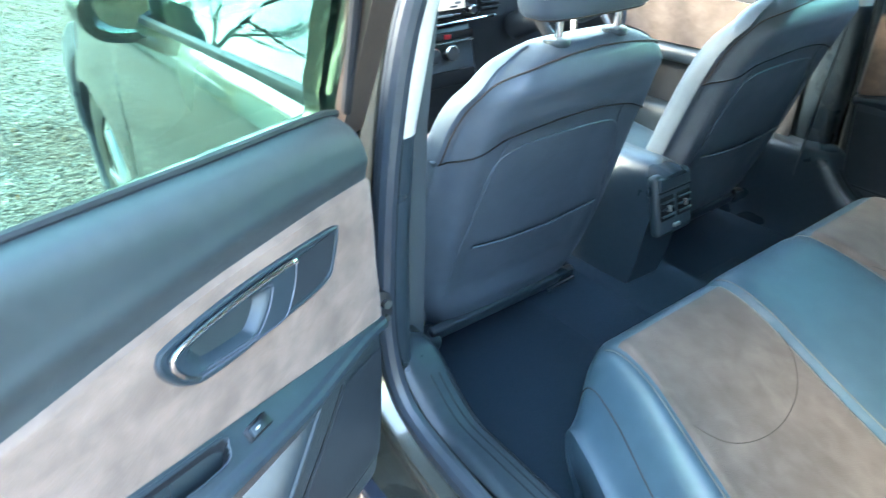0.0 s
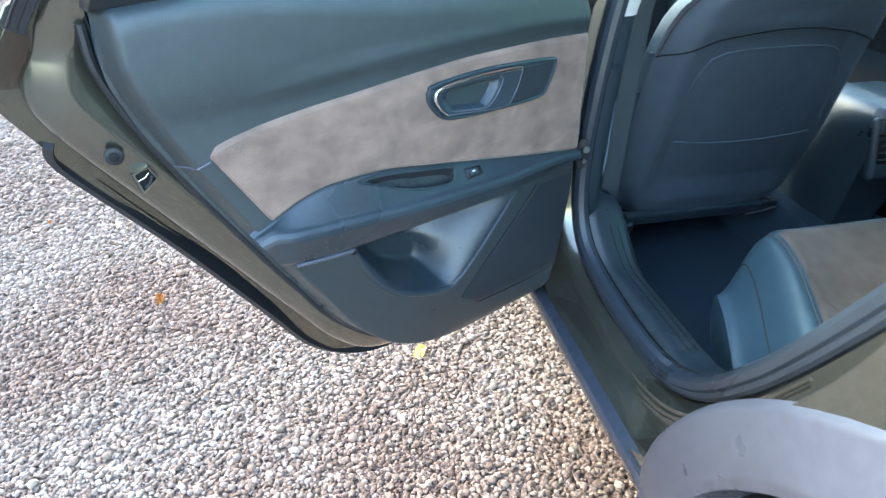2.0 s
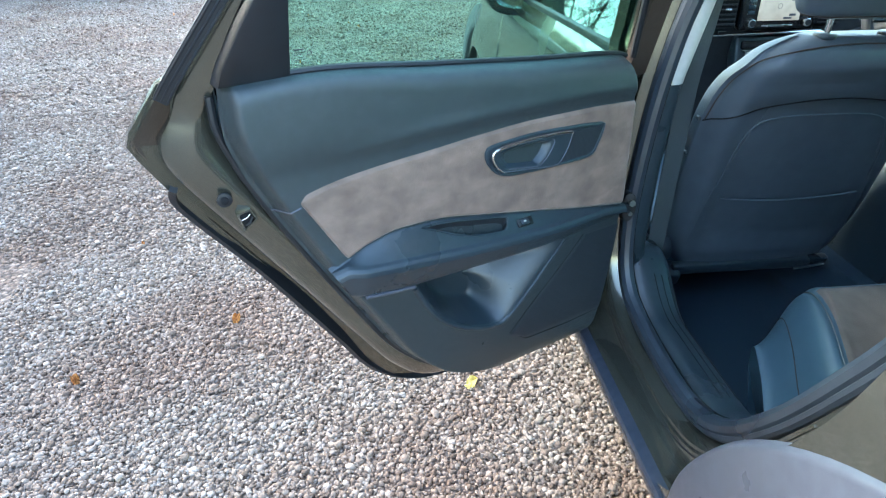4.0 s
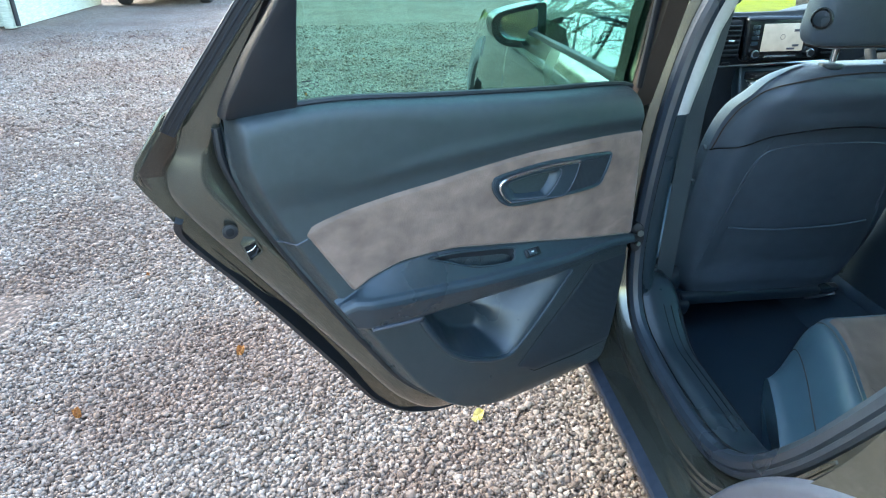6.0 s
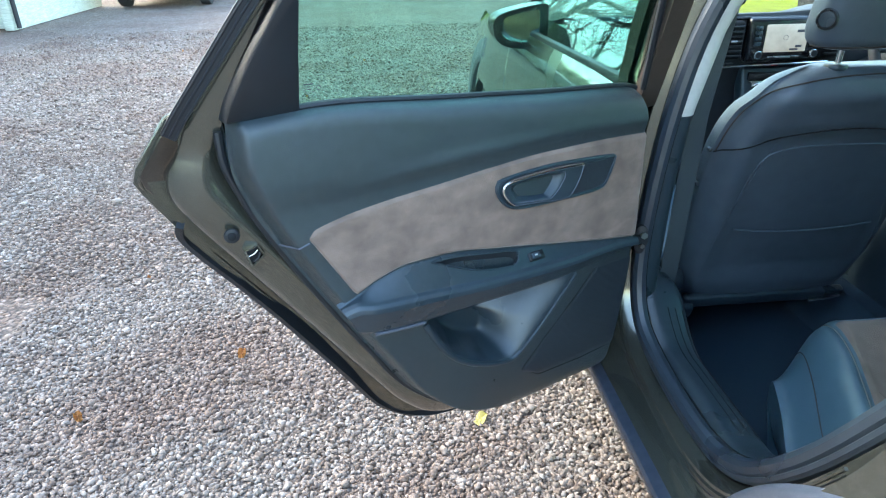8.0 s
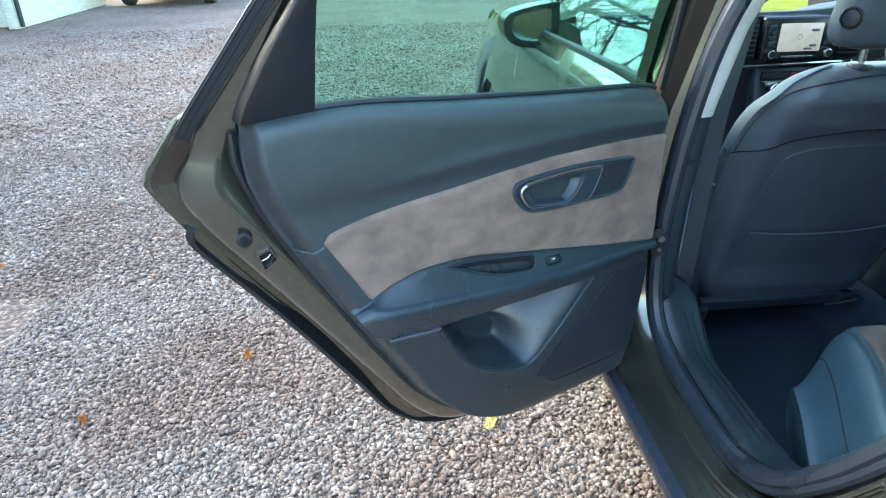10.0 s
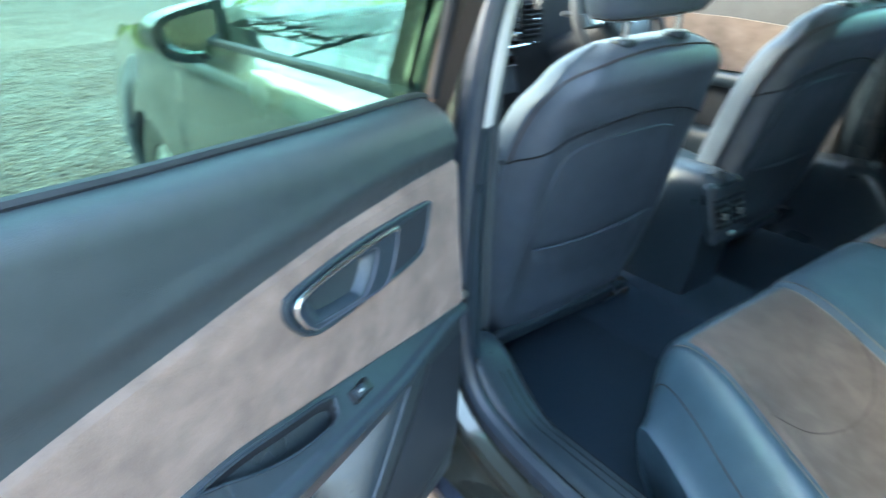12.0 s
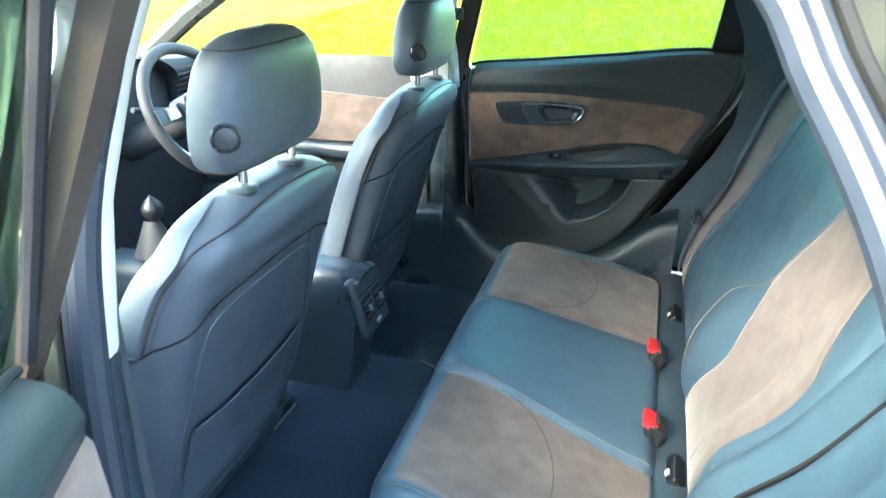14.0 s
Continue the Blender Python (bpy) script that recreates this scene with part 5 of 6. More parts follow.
    for px in (-0.068, 0.068):
        post = part("headrest_post", tube([(px, 0.028, 1.09), (px, 0.024, 1.16)], 0.0068, 14), CHROME, seat, "chrome headrest post")
        part("post_collar", disc(0.022, 0.012, (px, 0.030, 1.094), (0, 0, 1), 24, 0.004), PANEL_LOW, post)
    return seat


front_seat(-0.365, False)
front_seat(0.365, True)

# ---- rear bench ----
bench = thing("rear_bench", "rear bench in black leather and grey-brown suede with pale stitching", "car seat")
PROFILE = curve([(-0.20, 0.34), (-0.155, 0.42), (-0.135, 0.50), (-0.137, 0.575), (-0.155, 0.622), (-0.195, 0.643), (-0.27, 0.632), (-0.36, 0.603), (-0.46, 0.570), (-0.545, 0.543), (-0.58, 0.532), (-0.597, 0.500)], 60)
XE = 0.655


def xe(k):
    """The cushion's half width, wider towards the backrest."""
    return 0.560 + 0.095 * step(0.35, 0.85, k)


def seat_edge(k):
    """The middle section's half width."""
    return 0.158 + 0.055 * step(0.4, 1.0, k)


def suede_edge(k):
    return 0.462 + 0.080 * step(0.40, 0.95, k)


def cushion_pt(x, k, out=0.0):
    """The cushion's skin at x; k: 0 at the front's foot to 1 at the backrest."""
    i = k * 59
    y = float(np.interp(i, range(60), [p[0] for p in PROFILE]))
    z = float(np.interp(i, range(60), [p[1] for p in PROFILE]))
    e = xe(k) - abs(x)
    round_end = (1 - step(0, 0.13, e)) ** 1.5
    top = step(0.30, 0.52, z)
    z -= 0.125 * round_end * top
    y -= 0.085 * round_end * step(0.5, 0.2, k)
    # outer flanks stand up a little, seams sink in
    z += 0.010 * math.exp(-((abs(x) - suede_edge(k) - 0.03) / 0.04) ** 2) * step(0.3, 0.5, k)
    edge = seat_edge(k)
    z -= 0.010 * math.exp(-((abs(x) - edge) / 0.009) ** 2) * top
    z += 0.006 * step(edge, edge - 0.05, abs(x)) * top
    z -= 0.006 * math.exp(-((abs(x) - suede_edge(k) - 0.004) / 0.008) ** 2) * top
    if k > 0.35:
        z += out
    else:
        y += out * step(0.5, 0.2, k)
        z += out * step(0.1, 0.35, k)
    return (x, y, z)


part("cushion", sheet(lambda u, v: cushion_pt(xe(v) * (2 * u - 1), v), 200, 60), LEATHER, bench, "black leather seat cushion")
part("cushion_end", sheet(lambda u, v: (-xe(0.22 + 0.78 * u) + 0.045 * v ** 2, cushion_pt(-xe(0.22 + 0.78 * u), 0.22 + 0.78 * u)[1] - 0.01 * v, cushion_pt(-xe(0.22 + 0.78 * u), 0.22 + 0.78 * u)[2] * (1 - v) + 0.335 * v), 60, 8), LEATHER, bench)
for s in (-1, 1):
    def suede(u, v):
        k = 0.435 + 0.53 * v
        a, b = seat_edge(k) + 0.004, suede_edge(k)
        x = a + (b - a) * u
        return cushion_pt(s * x, k, 0.0035 - 0.004 * (1 - step(0, 0.03, min(u, 1 - u))))
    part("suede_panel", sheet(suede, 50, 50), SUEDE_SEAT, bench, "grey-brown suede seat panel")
    part("stitching", tube([cushion_pt(s * (suede_edge(k) + 0.010), k, 0.0030) for k in np.linspace(0.41, 0.96, 40)], 0.0010, 5), THREAD, bench, "pale stitching")
    part("stitching", tube([cushion_pt(s * (seat_edge(k) - 0.014), k, 0.002) for k in np.linspace(0.40, 0.96, 40)], 0.0010, 5), THREAD, bench, "pale stitching")
    part("stitching", tube([cushion_pt(s * (xe(k) - 0.050), k, 0.001) for k in np.linspace(0.30, 0.90, 40)], 0.0012, 5), THREAD_DARK, bench)
    # curved thigh seam
    arc = curve([(0.485, 0.655), (0.455, 0.715), (0.40, 0.745), (0.33, 0.745), (0.26, 0.715), (0.205, 0.66), (0.180, 0.60)], 50)
    part("arc_seam", tube([cushion_pt(s * x, k, 0.0035) for x, k in arc], 0.0009, 6), THREAD_DARK, bench)

# backrest
NEAR_IN = [(0, 0.0), (0.14, -0.045), (0.31, -0.092), (0.41, -0.062), (0.54, -0.042), (0.62, -0.071), (0.75, -0.128), (1, -0.18)]
NEAR_OUT = [(0, -0.276), (0.25, -0.308), (0.46, -0.364), (0.56, -0.380), (0.67, -0.350), (1, -0.330)]
NEAR_END = [(0, -0.288), (0.31, -0.352), (0.5, -0.410), (0.63, -0.436), (1, -0.455)]
FAR_IN = [(0, 0.520), (0.25, 0.505), (0.46, 0.462), (0.56, 0.425), (1, 0.36)]
FAR_OUT = [(0, 0.60), (0.5, 0.61), (1, 0.58)]


def back_rest(x, k, out=0.0):
    """The rear backrest's face; k: 0 at its foot to 1 at its top edge."""
    y = ease_at([(0, -0.665), (0.05, -0.648), (0.5, -0.742), (0.92, -0.850), (0.98, -0.872), (1.0, -0.91)], k)
    z = ease_at([(0, 0.505), (0.05, 0.555), (0.5, 0.835), (0.92, 1.130), (0.98, 1.155), (1.0, 1.16)], k)
    a, b = ease_at(NEAR_END, k), 0.655
    bulge = 0.006 * math.exp(-((x - a - 0.05) / 0.045) ** 2) * step(0.05, 0.3, k)
    bulge += 0.014 * math.exp(-((x - 0.5 * (lerp_at(NEAR_IN, k) + 0.15)) / 0.07) ** 2) * step(0.6, 0.3, k)
    bulge -= 0.006 * math.exp(-((x - ease_at(FAR_IN, k) + 0.03) / 0.008) ** 2)
    end = (1 - step(0, 0.022, min(x - a, b - x))) ** 1.5
    d = out + bulge - 0.022 * end
    return (x, y + d * 0.91, z + d * 0.41)


part("backrest", sheet(lambda u, v: back_rest(ease_at(NEAR_END, v) + (0.655 - ease_at(NEAR_END, v)) * u, v), 170, 60), LEATHER, bench, "black leather seat back")
for inner, outer in ((NEAR_IN, NEAR_OUT), (FAR_IN, FAR_OUT)):
    def back_suede(u, v):
        k = 0.03 + 0.93 * v
        a, b = ease_at(inner, k), ease_at(outer, k)
        return back_rest(a + (b - a) * u, k, 0.004 - 0.004 * (1 - step(0, 0.05, min(u, 1 - u))))
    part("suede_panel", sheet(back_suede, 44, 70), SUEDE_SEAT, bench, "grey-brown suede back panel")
for seam, mat in (([(0.120, 0.02), (0.130, 0.12), (0.119, 0.24), (0.094, 0.365), (0.030, 0.455), (-0.036, 0.53), (-0.068, 0.62), (-0.125, 0.75), (-0.175, 0.96)], THREAD), ([(-0.382, 0.57), (-0.352, 0.67), (-0.335, 0.95)], THREAD),
                  ([(0.50, 0.03), (0.47, 0.25), (0.43, 0.46), (0.39, 0.56), (0.33, 0.96)], LEATHER)):
    part("stitching", tube([back_rest(x, k, 0.002) for x, k in curve(seam, 50)], 0.0013, 5), mat, bench, "pale stitching" if mat is THREAD else "")
arc = curve([(-0.075, 0.42), (-0.12, 0.50), (-0.175, 0.545), (-0.24, 0.57), (-0.282, 0.56), (-0.29, 0.50), (-0.265, 0.30), (-0.225, 0.09)], 60)
part("arc_seam", tube([back_rest(x, k, 0.0030) for x, k in arc], 0.0022, 6), SUEDE_SEAT, bench)
# near-black sheet behind the backrest's near end, in place of the gap's shade
part("side_gap_shade", sheet(lambda u, v: (ease_at(NEAR_END, v) + 0.02 - 0.12 * u, back_rest(0, v)[1] - 0.050, back_rest(0, v)[2] - 0.02), 3, 30), DARKHOLE, bench)


# leather roll on the backrest's near end, dark line as the gap's shade, then the bolster
def beside(d, k, out):
    """A point d beyond the backrest's near end, out in front of its face."""
    x, y, z = back_rest(0.25, k)
    return (-0.285 - 0.235 * k - d, y + out * 0.91, z + out * 0.41)


part("end_roll", sheet(lambda u, v: beside(-0.012 + 0.068 * u, v, -0.020 + 0.034 * math.sin(math.pi * (0.10 + 0.83 * u)) ** 0.8), 16, 50), LEATHER, bench, "leather roll along the backrest's edge")
part("gap_shade_line", tube([beside(0.058, k, -0.012) for k in np.linspace(0.02, 0.97, 40)], 0.0028, 8), DARKHOLE, bench, "dark line for the shade in the gap beside the bolster")
part("side_bolster", sheet(lambda u, v: beside(0.058 + max(0.36 - 0.235 * v, 0.05) * u, v, -0.018 + 0.026 * step(0, 0.10, u) - 0.012 * math.sin(math.pi * min(u * 2.2, 1)) - 0.015 * u), 40, 40), LEATHER, bench, "leather side bolster")
for s in (-1, 1):
    part("headrest", sheet(lambda u, v: (s * 0.37 + 0.125 * math.copysign(abs(math.cos(2 * math.pi * v)) ** 0.6, math.cos(2 * math.pi * v)) * math.sin(math.pi * (0.12 + 0.76 * u)) ** 0.5,
                                         -0.925 + 0.05 * math.copysign(abs(math.sin(2 * math.pi * v)) ** 0.7, math.sin(2 * math.pi * v)) * math.sin(math.pi * (0.1 + 0.8 * u)) ** 0.5 - 0.05 * u,
                                         1.09 + 0.15 * u), 20, 40, closed_v=True, caps=True), LEATHER, bench, "black leather rear headrest")
part("gap_strip", sheet(lambda u, v: (-0.64 + 1.28 * u, -0.575 - 0.10 * v, 0.508 + 0.012 * math.sin(math.pi * v)), 40, 10), PANEL_LOW, bench)

# buckles in the gap
for bx, by in ((-0.105, -0.584), (0.158, -0.584)):
    bk = thing("belt_buckle", "black seat belt buckle with red button standing on the rear bench", "seat belt buckle", "rear belt buckles", at=(bx, by, 0.516))
    part("buckle_body", rbox((0.054, 0.036, 0.060), 0.006, (0, 0, 0.018), 3, pose(0, 0, 0, 25)), BLACK, bk)
    part("button", rbox((0.048, 0.030, 0.015), 0.004, (0, 0.006, 0.047), 2, pose(0, 0, 0, 25)), RED, bk, "red release button")
    part("tongue_slot", rbox((0.030, 0.007, 0.008), 0.001, (0, -0.008, 0.0515), 1, pose(0, 0, 0, 25)), DARKHOLE, bk)
# anchor covers
for ax in (-0.185, 0.40):
    an = thing("child_seat_anchor", "black child seat anchor cover in the seat gap", "anchor cover", "anchor covers", at=(ax, -0.630, 0.512))
    part("cover", rbox((0.075, 0.035, 0.030), 0.006, (0, 0, 0), 3, pose(0, 0, 0, 40)), BLACK, an)
    part("symbol", rbox((0.012, 0.002, 0.010), 0, (-0.012, 0.016, 0.012), 1, pose(0, 0, 0, 40)), WHITE, an, "white printed symbol")

# rear belts: webbing over the flank of the backrest
for s in (1,):
    b = thing("rear_seat_belt", "grey seat belt webbing lying over the rear backrest's side", "seat belt", "rear seat belts")
    pts = [back_rest(s * x, k, 0.018) for x, k in ((0.60, 0.98), (0.598, 0.8), (0.592, 0.6), (0.585, 0.42), (0.580, 0.28), (0.575, 0.16), (0.57, 0.06))]
    part("webbing", ribbon(curve(pts, 30), 0.048, 0.0022, (1, 0, 0)), WEBBING, b)
    q = back_rest(s * 0.583, 0.30, 0.026)
    part("belt_tongue", rbox((0.058, 0.018, 0.028), 0.006, q, 3, pose(0, 0, 0, -25)), MATT, b, "black belt tongue holder")
    part("tongue_blade", rbox((0.026, 0.004, 0.035), 0.001, (q[0], q[1] + 0.012, q[2] - 0.022), 1, pose(0, 0, 0, -25)), CHROME, b, "steel belt tongue")

# ---- dashboard ----
dash = part("dashboard", sheet(lambda u, v: (-0.72 + 1.44 * u, lerp_at([(0, 1.02), (0.25, 0.99), (0.5, 0.965), (0.55, 0.955), (0.60, 0.965), (1.0, 1.30)], v),
                                             lerp_at([(0, 0.55), (0.25, 0.80), (0.5, 0.93), (0.55, 1.065), (0.60, 1.085), (1.0, 1.02)], v) + 0.05 * math.exp(-((-0.36 + 1.44 * u - 0.72) / 0.18) ** 2) * step(0.5, 0.6, v)), 50, 40), DASH, car, "dark dashboard with centre screen")
part("dash_edge", tube([(-0.72 + 1.1 * u, 0.952, 1.068) for u in np.linspace(0, 1, 20)], 0.005, 8), BLACK, dash)
part("dash_strip", tube([(-0.30 + 0.52 * u, 0.935, 0.925 - 0.012 * (1 - u)) for u in np.linspace(0, 1, 20)], 0.0045, 8), CHROME, dash, "bright trim strip")
hd = part("media_unit", rbox((0.265, 0.04, 0.142), 0.012, (0.020, 0.945, 1.000), 3), BLACK, dash, "media unit with lit map screen")
part("screen", rbox((0.145, 0.006, 0.088), 0.003, (0.016, 0.923, 1.006), 2), SCREEN, hd, "lit pale map screen")
for k, (a, b, c, d) in enumerate([(0.045, 0.022, 0.026, 0.008), (0.045, -0.026, 0.022, 0.007), (0.030, -0.036, 0.028, 0.006)]):
    part("screen_mark", rbox((c, 0.001, d), 0, (0.016 + a, 0.9195, 1.006 + b)), CLADDING, hd)
part("screen_mark", tube([(0.012 + 0.008 * math.cos(t), 0.9195, 1.008 + 0.008 * math.sin(t)) for t in np.linspace(0, 6.28, 14)[:-1]], 0.0008, 4, closed=True, up=(0, 1, 0)), CLADDING, hd)
for s in (-1, 1):
    for j in range(4):
        part("unit_key", rbox((0.024, 0.006, 0.013), 0.002, (0.016 + s * 0.097, 0.924, 1.040 - 0.017 * j), 2), PANEL_LOW, hd)
    part("unit_knob", disc(0.014, 0.026, (0.016 + s * 0.096, 0.918, 0.957), (0, -1, 0), 24, 0.003), CHROME, hd, "chrome-ringed knob")
    part("knob_face", disc(0.010, 0.004, (0.016 + s * 0.096, 0.904, 0.957), (0, -1, 0), 24), MATT, hd)
part("disc_slot", rbox((0.11, 0.004, 0.006), 0.001, (0.016, 0.923, 0.946)), STEEL, hd)
for x0, wd in ((-0.165, 0.085), (0.200, 0.085), (-0.60, 0.13), (0.60, 0.13)):
    av = part("air_vent", rbox((wd, 0.03, 0.125), 0.012, (x0, 0.948, 1.0), 3), DARKHOLE, dash, "slatted air vent")
    for j in range(7):
        part("vent_slat", rbox((wd - 0.012, 0.018, 0.005), 0.002, (x0, 0.934, 0.952 + 0.0155 * j), 2), MATT, av)
    part("vent_tab", rbox((0.022, 0.01, 0.008), 0.002, (x0, 0.920, 1.0)), CHROME, av)
    part("vent_dial", rbox((0.026, 0.008, 0.010), 0.002, (x0, 0.930, 0.925)), BLACK, av)
st = part("heater_panel", rbox((0.235, 0.06, 0.17), 0.014, (0.015, 0.955, 0.825), 3, pose(0, 0, 0, -16)), PANEL_LOW, dash, "heater control stack")
part("switch_row", rbox((0.215, 0.012, 0.026), 0.004, (0.015, 0.925, 0.885), 2), BLACK, st)
part("hazard_switch", rbox((0.022, 0.006, 0.014), 0.002, (0.020, 0.917, 0.886), 2), RED, st, "red hazard switch")
part("panel_strip", tube([(-0.09, 0.918, 0.868), (0.12, 0.918, 0.868)], 0.003, 8), CHROME, st)
for k in range(2):
    part("heater_knob", disc(0.023, 0.03, (-0.045 + 0.068 * k, 0.905, 0.838), (0, -1, 0.25), 28, 0.004), MATT, st, "heater knob")
    part("knob_ring", tube([(-0.045 + 0.068 * k + 0.022 * math.cos(t), 0.895, 0.840 + 0.022 * math.sin(t)) for t in np.linspace(0, 6.28, 24)[:-1]], 0.0022, 6, closed=True, up=(0, 1, 0)), CHROME, st)
part("key_row", rbox((0.05, 0.012, 0.016), 0.003, (-0.055, 0.918, 0.858), 2), CHROME, st)
part("shelf_gap", rbox((0.22, 0.05, 0.05), 0.008, (0.015, 0.93, 0.76), 2), DARKHOLE, st)
part("gear_gaiter", sheet(lambda u, v: (0.05 * (1 - 0.7 * u) * math.cos(2 * math.pi * v), 0.62 + 0.06 * (1 - 0.7 * u) * math.sin(2 * math.pi * v), 0.72 + 0.09 * u), 6, 20, closed_v=True), DASH, console)
gear = part("gear_lever", sheet(lambda u, v: (0.026 * math.sin(math.pi * u) * math.cos(2 * math.pi * v), 0.61 + 0.026 * math.sin(math.pi * u) * math.sin(2 * math.pi * v), 0.80 + 0.075 * u), 14, 20, closed_v=True), MATT, console)

# steering wheel
C, TILT_W = Vector((0.330, 0.685, 1.0)), 25.0
turn = Matrix.Translation(C) @ pose(0, 0, 0, 90 - TILT_W)


def on_wheel(x, y, z=0.0):
    return turn @ Vector((x, y, z))


ring = [on_wheel(0.180 * math.cos(a), (0.178 if math.sin(a) > -0.85 else 0.17) * math.sin(a)) for a in np.linspace(0, 2 * math.pi, 64)[:-1]]
sw = part("steering_wheel", tube(ring, 0.0155, 12, closed=True, up=(0, 1, 0.4)), DASH, car, "leather steering wheel with chrome-edged spokes")
hub = [(-0.075, 0.045), (0.075, 0.045), (0.085, 0.0), (0.06, -0.055), (0.0, -0.075), (-0.06, -0.055), (-0.085, 0.0)]
part("hub", slab(curve(hub, 40, True), lambda x, y: on_wheel(x, y, -0.01), lambda x, y: on_wheel(x, y, 0.045), 0.012), PANEL_LOW, sw, "airbag hub")
part("badge", disc(0.02, 0.006, on_wheel(0, 0.0, 0.046), turn.to_3x3() @ Vector((0, 0, 1)), 6), CHROME, sw, "chrome badge")
for x, y, a in ((-0.125, 0.012, 0), (0.125, 0.012, 0)):
    part("spoke", slab([(x - 0.052, y - 0.020), (x + 0.052, y - 0.020), (x + 0.052, y + 0.020), (x - 0.052, y + 0.020)], lambda p, q: on_wheel(p, q, 0.0), lambda p, q: on_wheel(p, q, 0.022), 0.005), PANEL_LOW, sw)
    part("spoke_switches", slab([(x - 0.022, y - 0.016), (x + 0.022, y - 0.016), (x + 0.022, y + 0.016), (x - 0.022, y + 0.016)], lambda p, q: on_wheel(p, q, 0.02), lambda p, q: on_wheel(p, q, 0.027), 0.003), STEEL, sw, "silver spoke switches")
for s in (-1, 1):
    part("lower_spoke", tube([on_wheel(s * 0.055, -0.05, 0.02), on_wheel(s * 0.075, -0.10, 0.018), on_wheel(s * 0.09, -0.152, 0.008)], [0.012, 0.010, 0.012], 8), CHROME, sw, "chrome-edged lower spoke")
part("rim_insert", tube([on_wheel(0.170 * math.cos(a), 0.168 * math.sin(a), 0.010) for a in np.linspace(math.pi * 1.10, math.pi * 1.9, 30)], 0.004, 6), CHROME, sw)
part("steering_column", tube([on_wheel(0, 0, 0), on_wheel(0, 0, -0.30)], 0.045, 16), DASH, dash)
part("column_stalk", tube([on_wheel(-0.05, 0.03, -0.05), on_wheel(-0.17, 0.06, -0.05)], 0.008, 8), MATT, dash)
part("cluster_hood", sheet(lambda u, v: (0.365 + 0.17 * math.cos(math.pi * u), 0.90 + 0.12 * v, 1.03 + 0.095 * math.sin(math.pi * u)), 24, 5), DASH, dash)
part("cluster", rbox((0.30, 0.01, 0.11), 0.02, (0.365, 0.985, 1.05), 3), BLACK, dash, "instrument cluster")

# ---- ground, stones, lawn ----
g = part("ground", sheet(lambda u, v: (-400 + 800 * u, -400 + 800 * v, 0), 9, 9), GRAVEL)
tagged(g, "grey-pink gravel drive", "ground", kind="structure")


def stones(n, box, size, seed):
    """Loose gravel as one sheet of many small uneven stones."""
    rg = np.random.default_rng(seed)
    p = (1 + 5 ** 0.5) / 2
    ico = np.array([(-1, p, 0), (1, p, 0), (-1, -p, 0), (1, -p, 0), (0, -1, p), (0, 1, p), (0, -1, -p), (0, 1, -p), (p, 0, -1), (p, 0, 1), (-p, 0, -1), (-p, 0, 1)]) / math.hypot(1, p)
    tri = np.array([(0, 11, 5), (0, 5, 1), (0, 1, 7), (0, 7, 10), (0, 10, 11), (1, 5, 9), (5, 11, 4), (11, 10, 2), (10, 7, 6), (7, 1, 8), (3, 9, 4), (3, 4, 2), (3, 2, 6), (3, 6, 8), (3, 8, 9), (4, 9, 5), (2, 4, 11), (6, 2, 10), (8, 6, 7), (9, 8, 1)])
    tri = tri[ico[tri].mean(1)[:, 2] > -0.55]       # the buried undersides are left out
    x = rg.uniform(box[0], box[1], n)
    y = box[2] + (box[3] - box[2]) * rg.uniform(0, 1, n) ** (1.7 if box[3] > 9 else 1.0)      # thins out far down the drive
    s = size * np.exp(rg.normal(0, 0.28, n))
    a = rg.uniform(0, 2 * math.pi, n)
    v = ico[None] * (1 + rg.normal(0, 0.13, (n, 12, 1)))
    v = v * np.stack([s * rg.uniform(0.8, 1.25, n), s * rg.uniform(0.6, 1.0, n), s * rg.uniform(0.45, 0.75, n)], 1)[:, None, :]
    tilt = rg.normal(0, 0.35, n)
    vy, vz = v[..., 1] * np.cos(tilt)[:, None] - v[..., 2] * np.sin(tilt)[:, None], v[..., 1] * np.sin(tilt)[:, None] + v[..., 2] * np.cos(tilt)[:, None]
    vx = v[..., 0] * np.cos(a)[:, None] - vy * np.sin(a)[:, None] + x[:, None]
    vy = v[..., 0] * np.sin(a)[:, None] + vy * np.cos(a)[:, None] + y[:, None]
    vz = vz + (s * rg.uniform(0.05, 0.8, n))[:, None]
    co = np.stack([vx, vy, vz], -1).reshape(-1, 3)
    fa = (tri[None] + (np.arange(n) * 12)[:, None, None]).reshape(-1, 3)
    me = bpy.data.meshes.new("gravel_stones")
    me.vertices.add(len(co))
    me.vertices.foreach_set("co", co.ravel())
    me.loops.add(fa.size)
    me.loops.foreach_set("vertex_index", fa.ravel().astype(np.int32))
    me.polygons.add(len(fa))
    me.polygons.foreach_set("loop_start", np.arange(0, fa.size, 3, dtype=np.int32))
    me.update(calc_edges=True)
    me.materials.append(STONES)
    return me


for count, box, size, seed in ((66000, (-2.75, -0.66, -0.40, 1.35), 0.0062, 5), (40000, (-4.2, -0.60, 1.30, 3.6), 0.0076, 6), (34000, (-6.0, 2.6, 3.4, 9.5), 0.0105, 7)):
    tagged(new("gravel", stones(count, box, size, seed)), "loose grey and pink gravel stones on the drive", "gravel", kind="stuff")

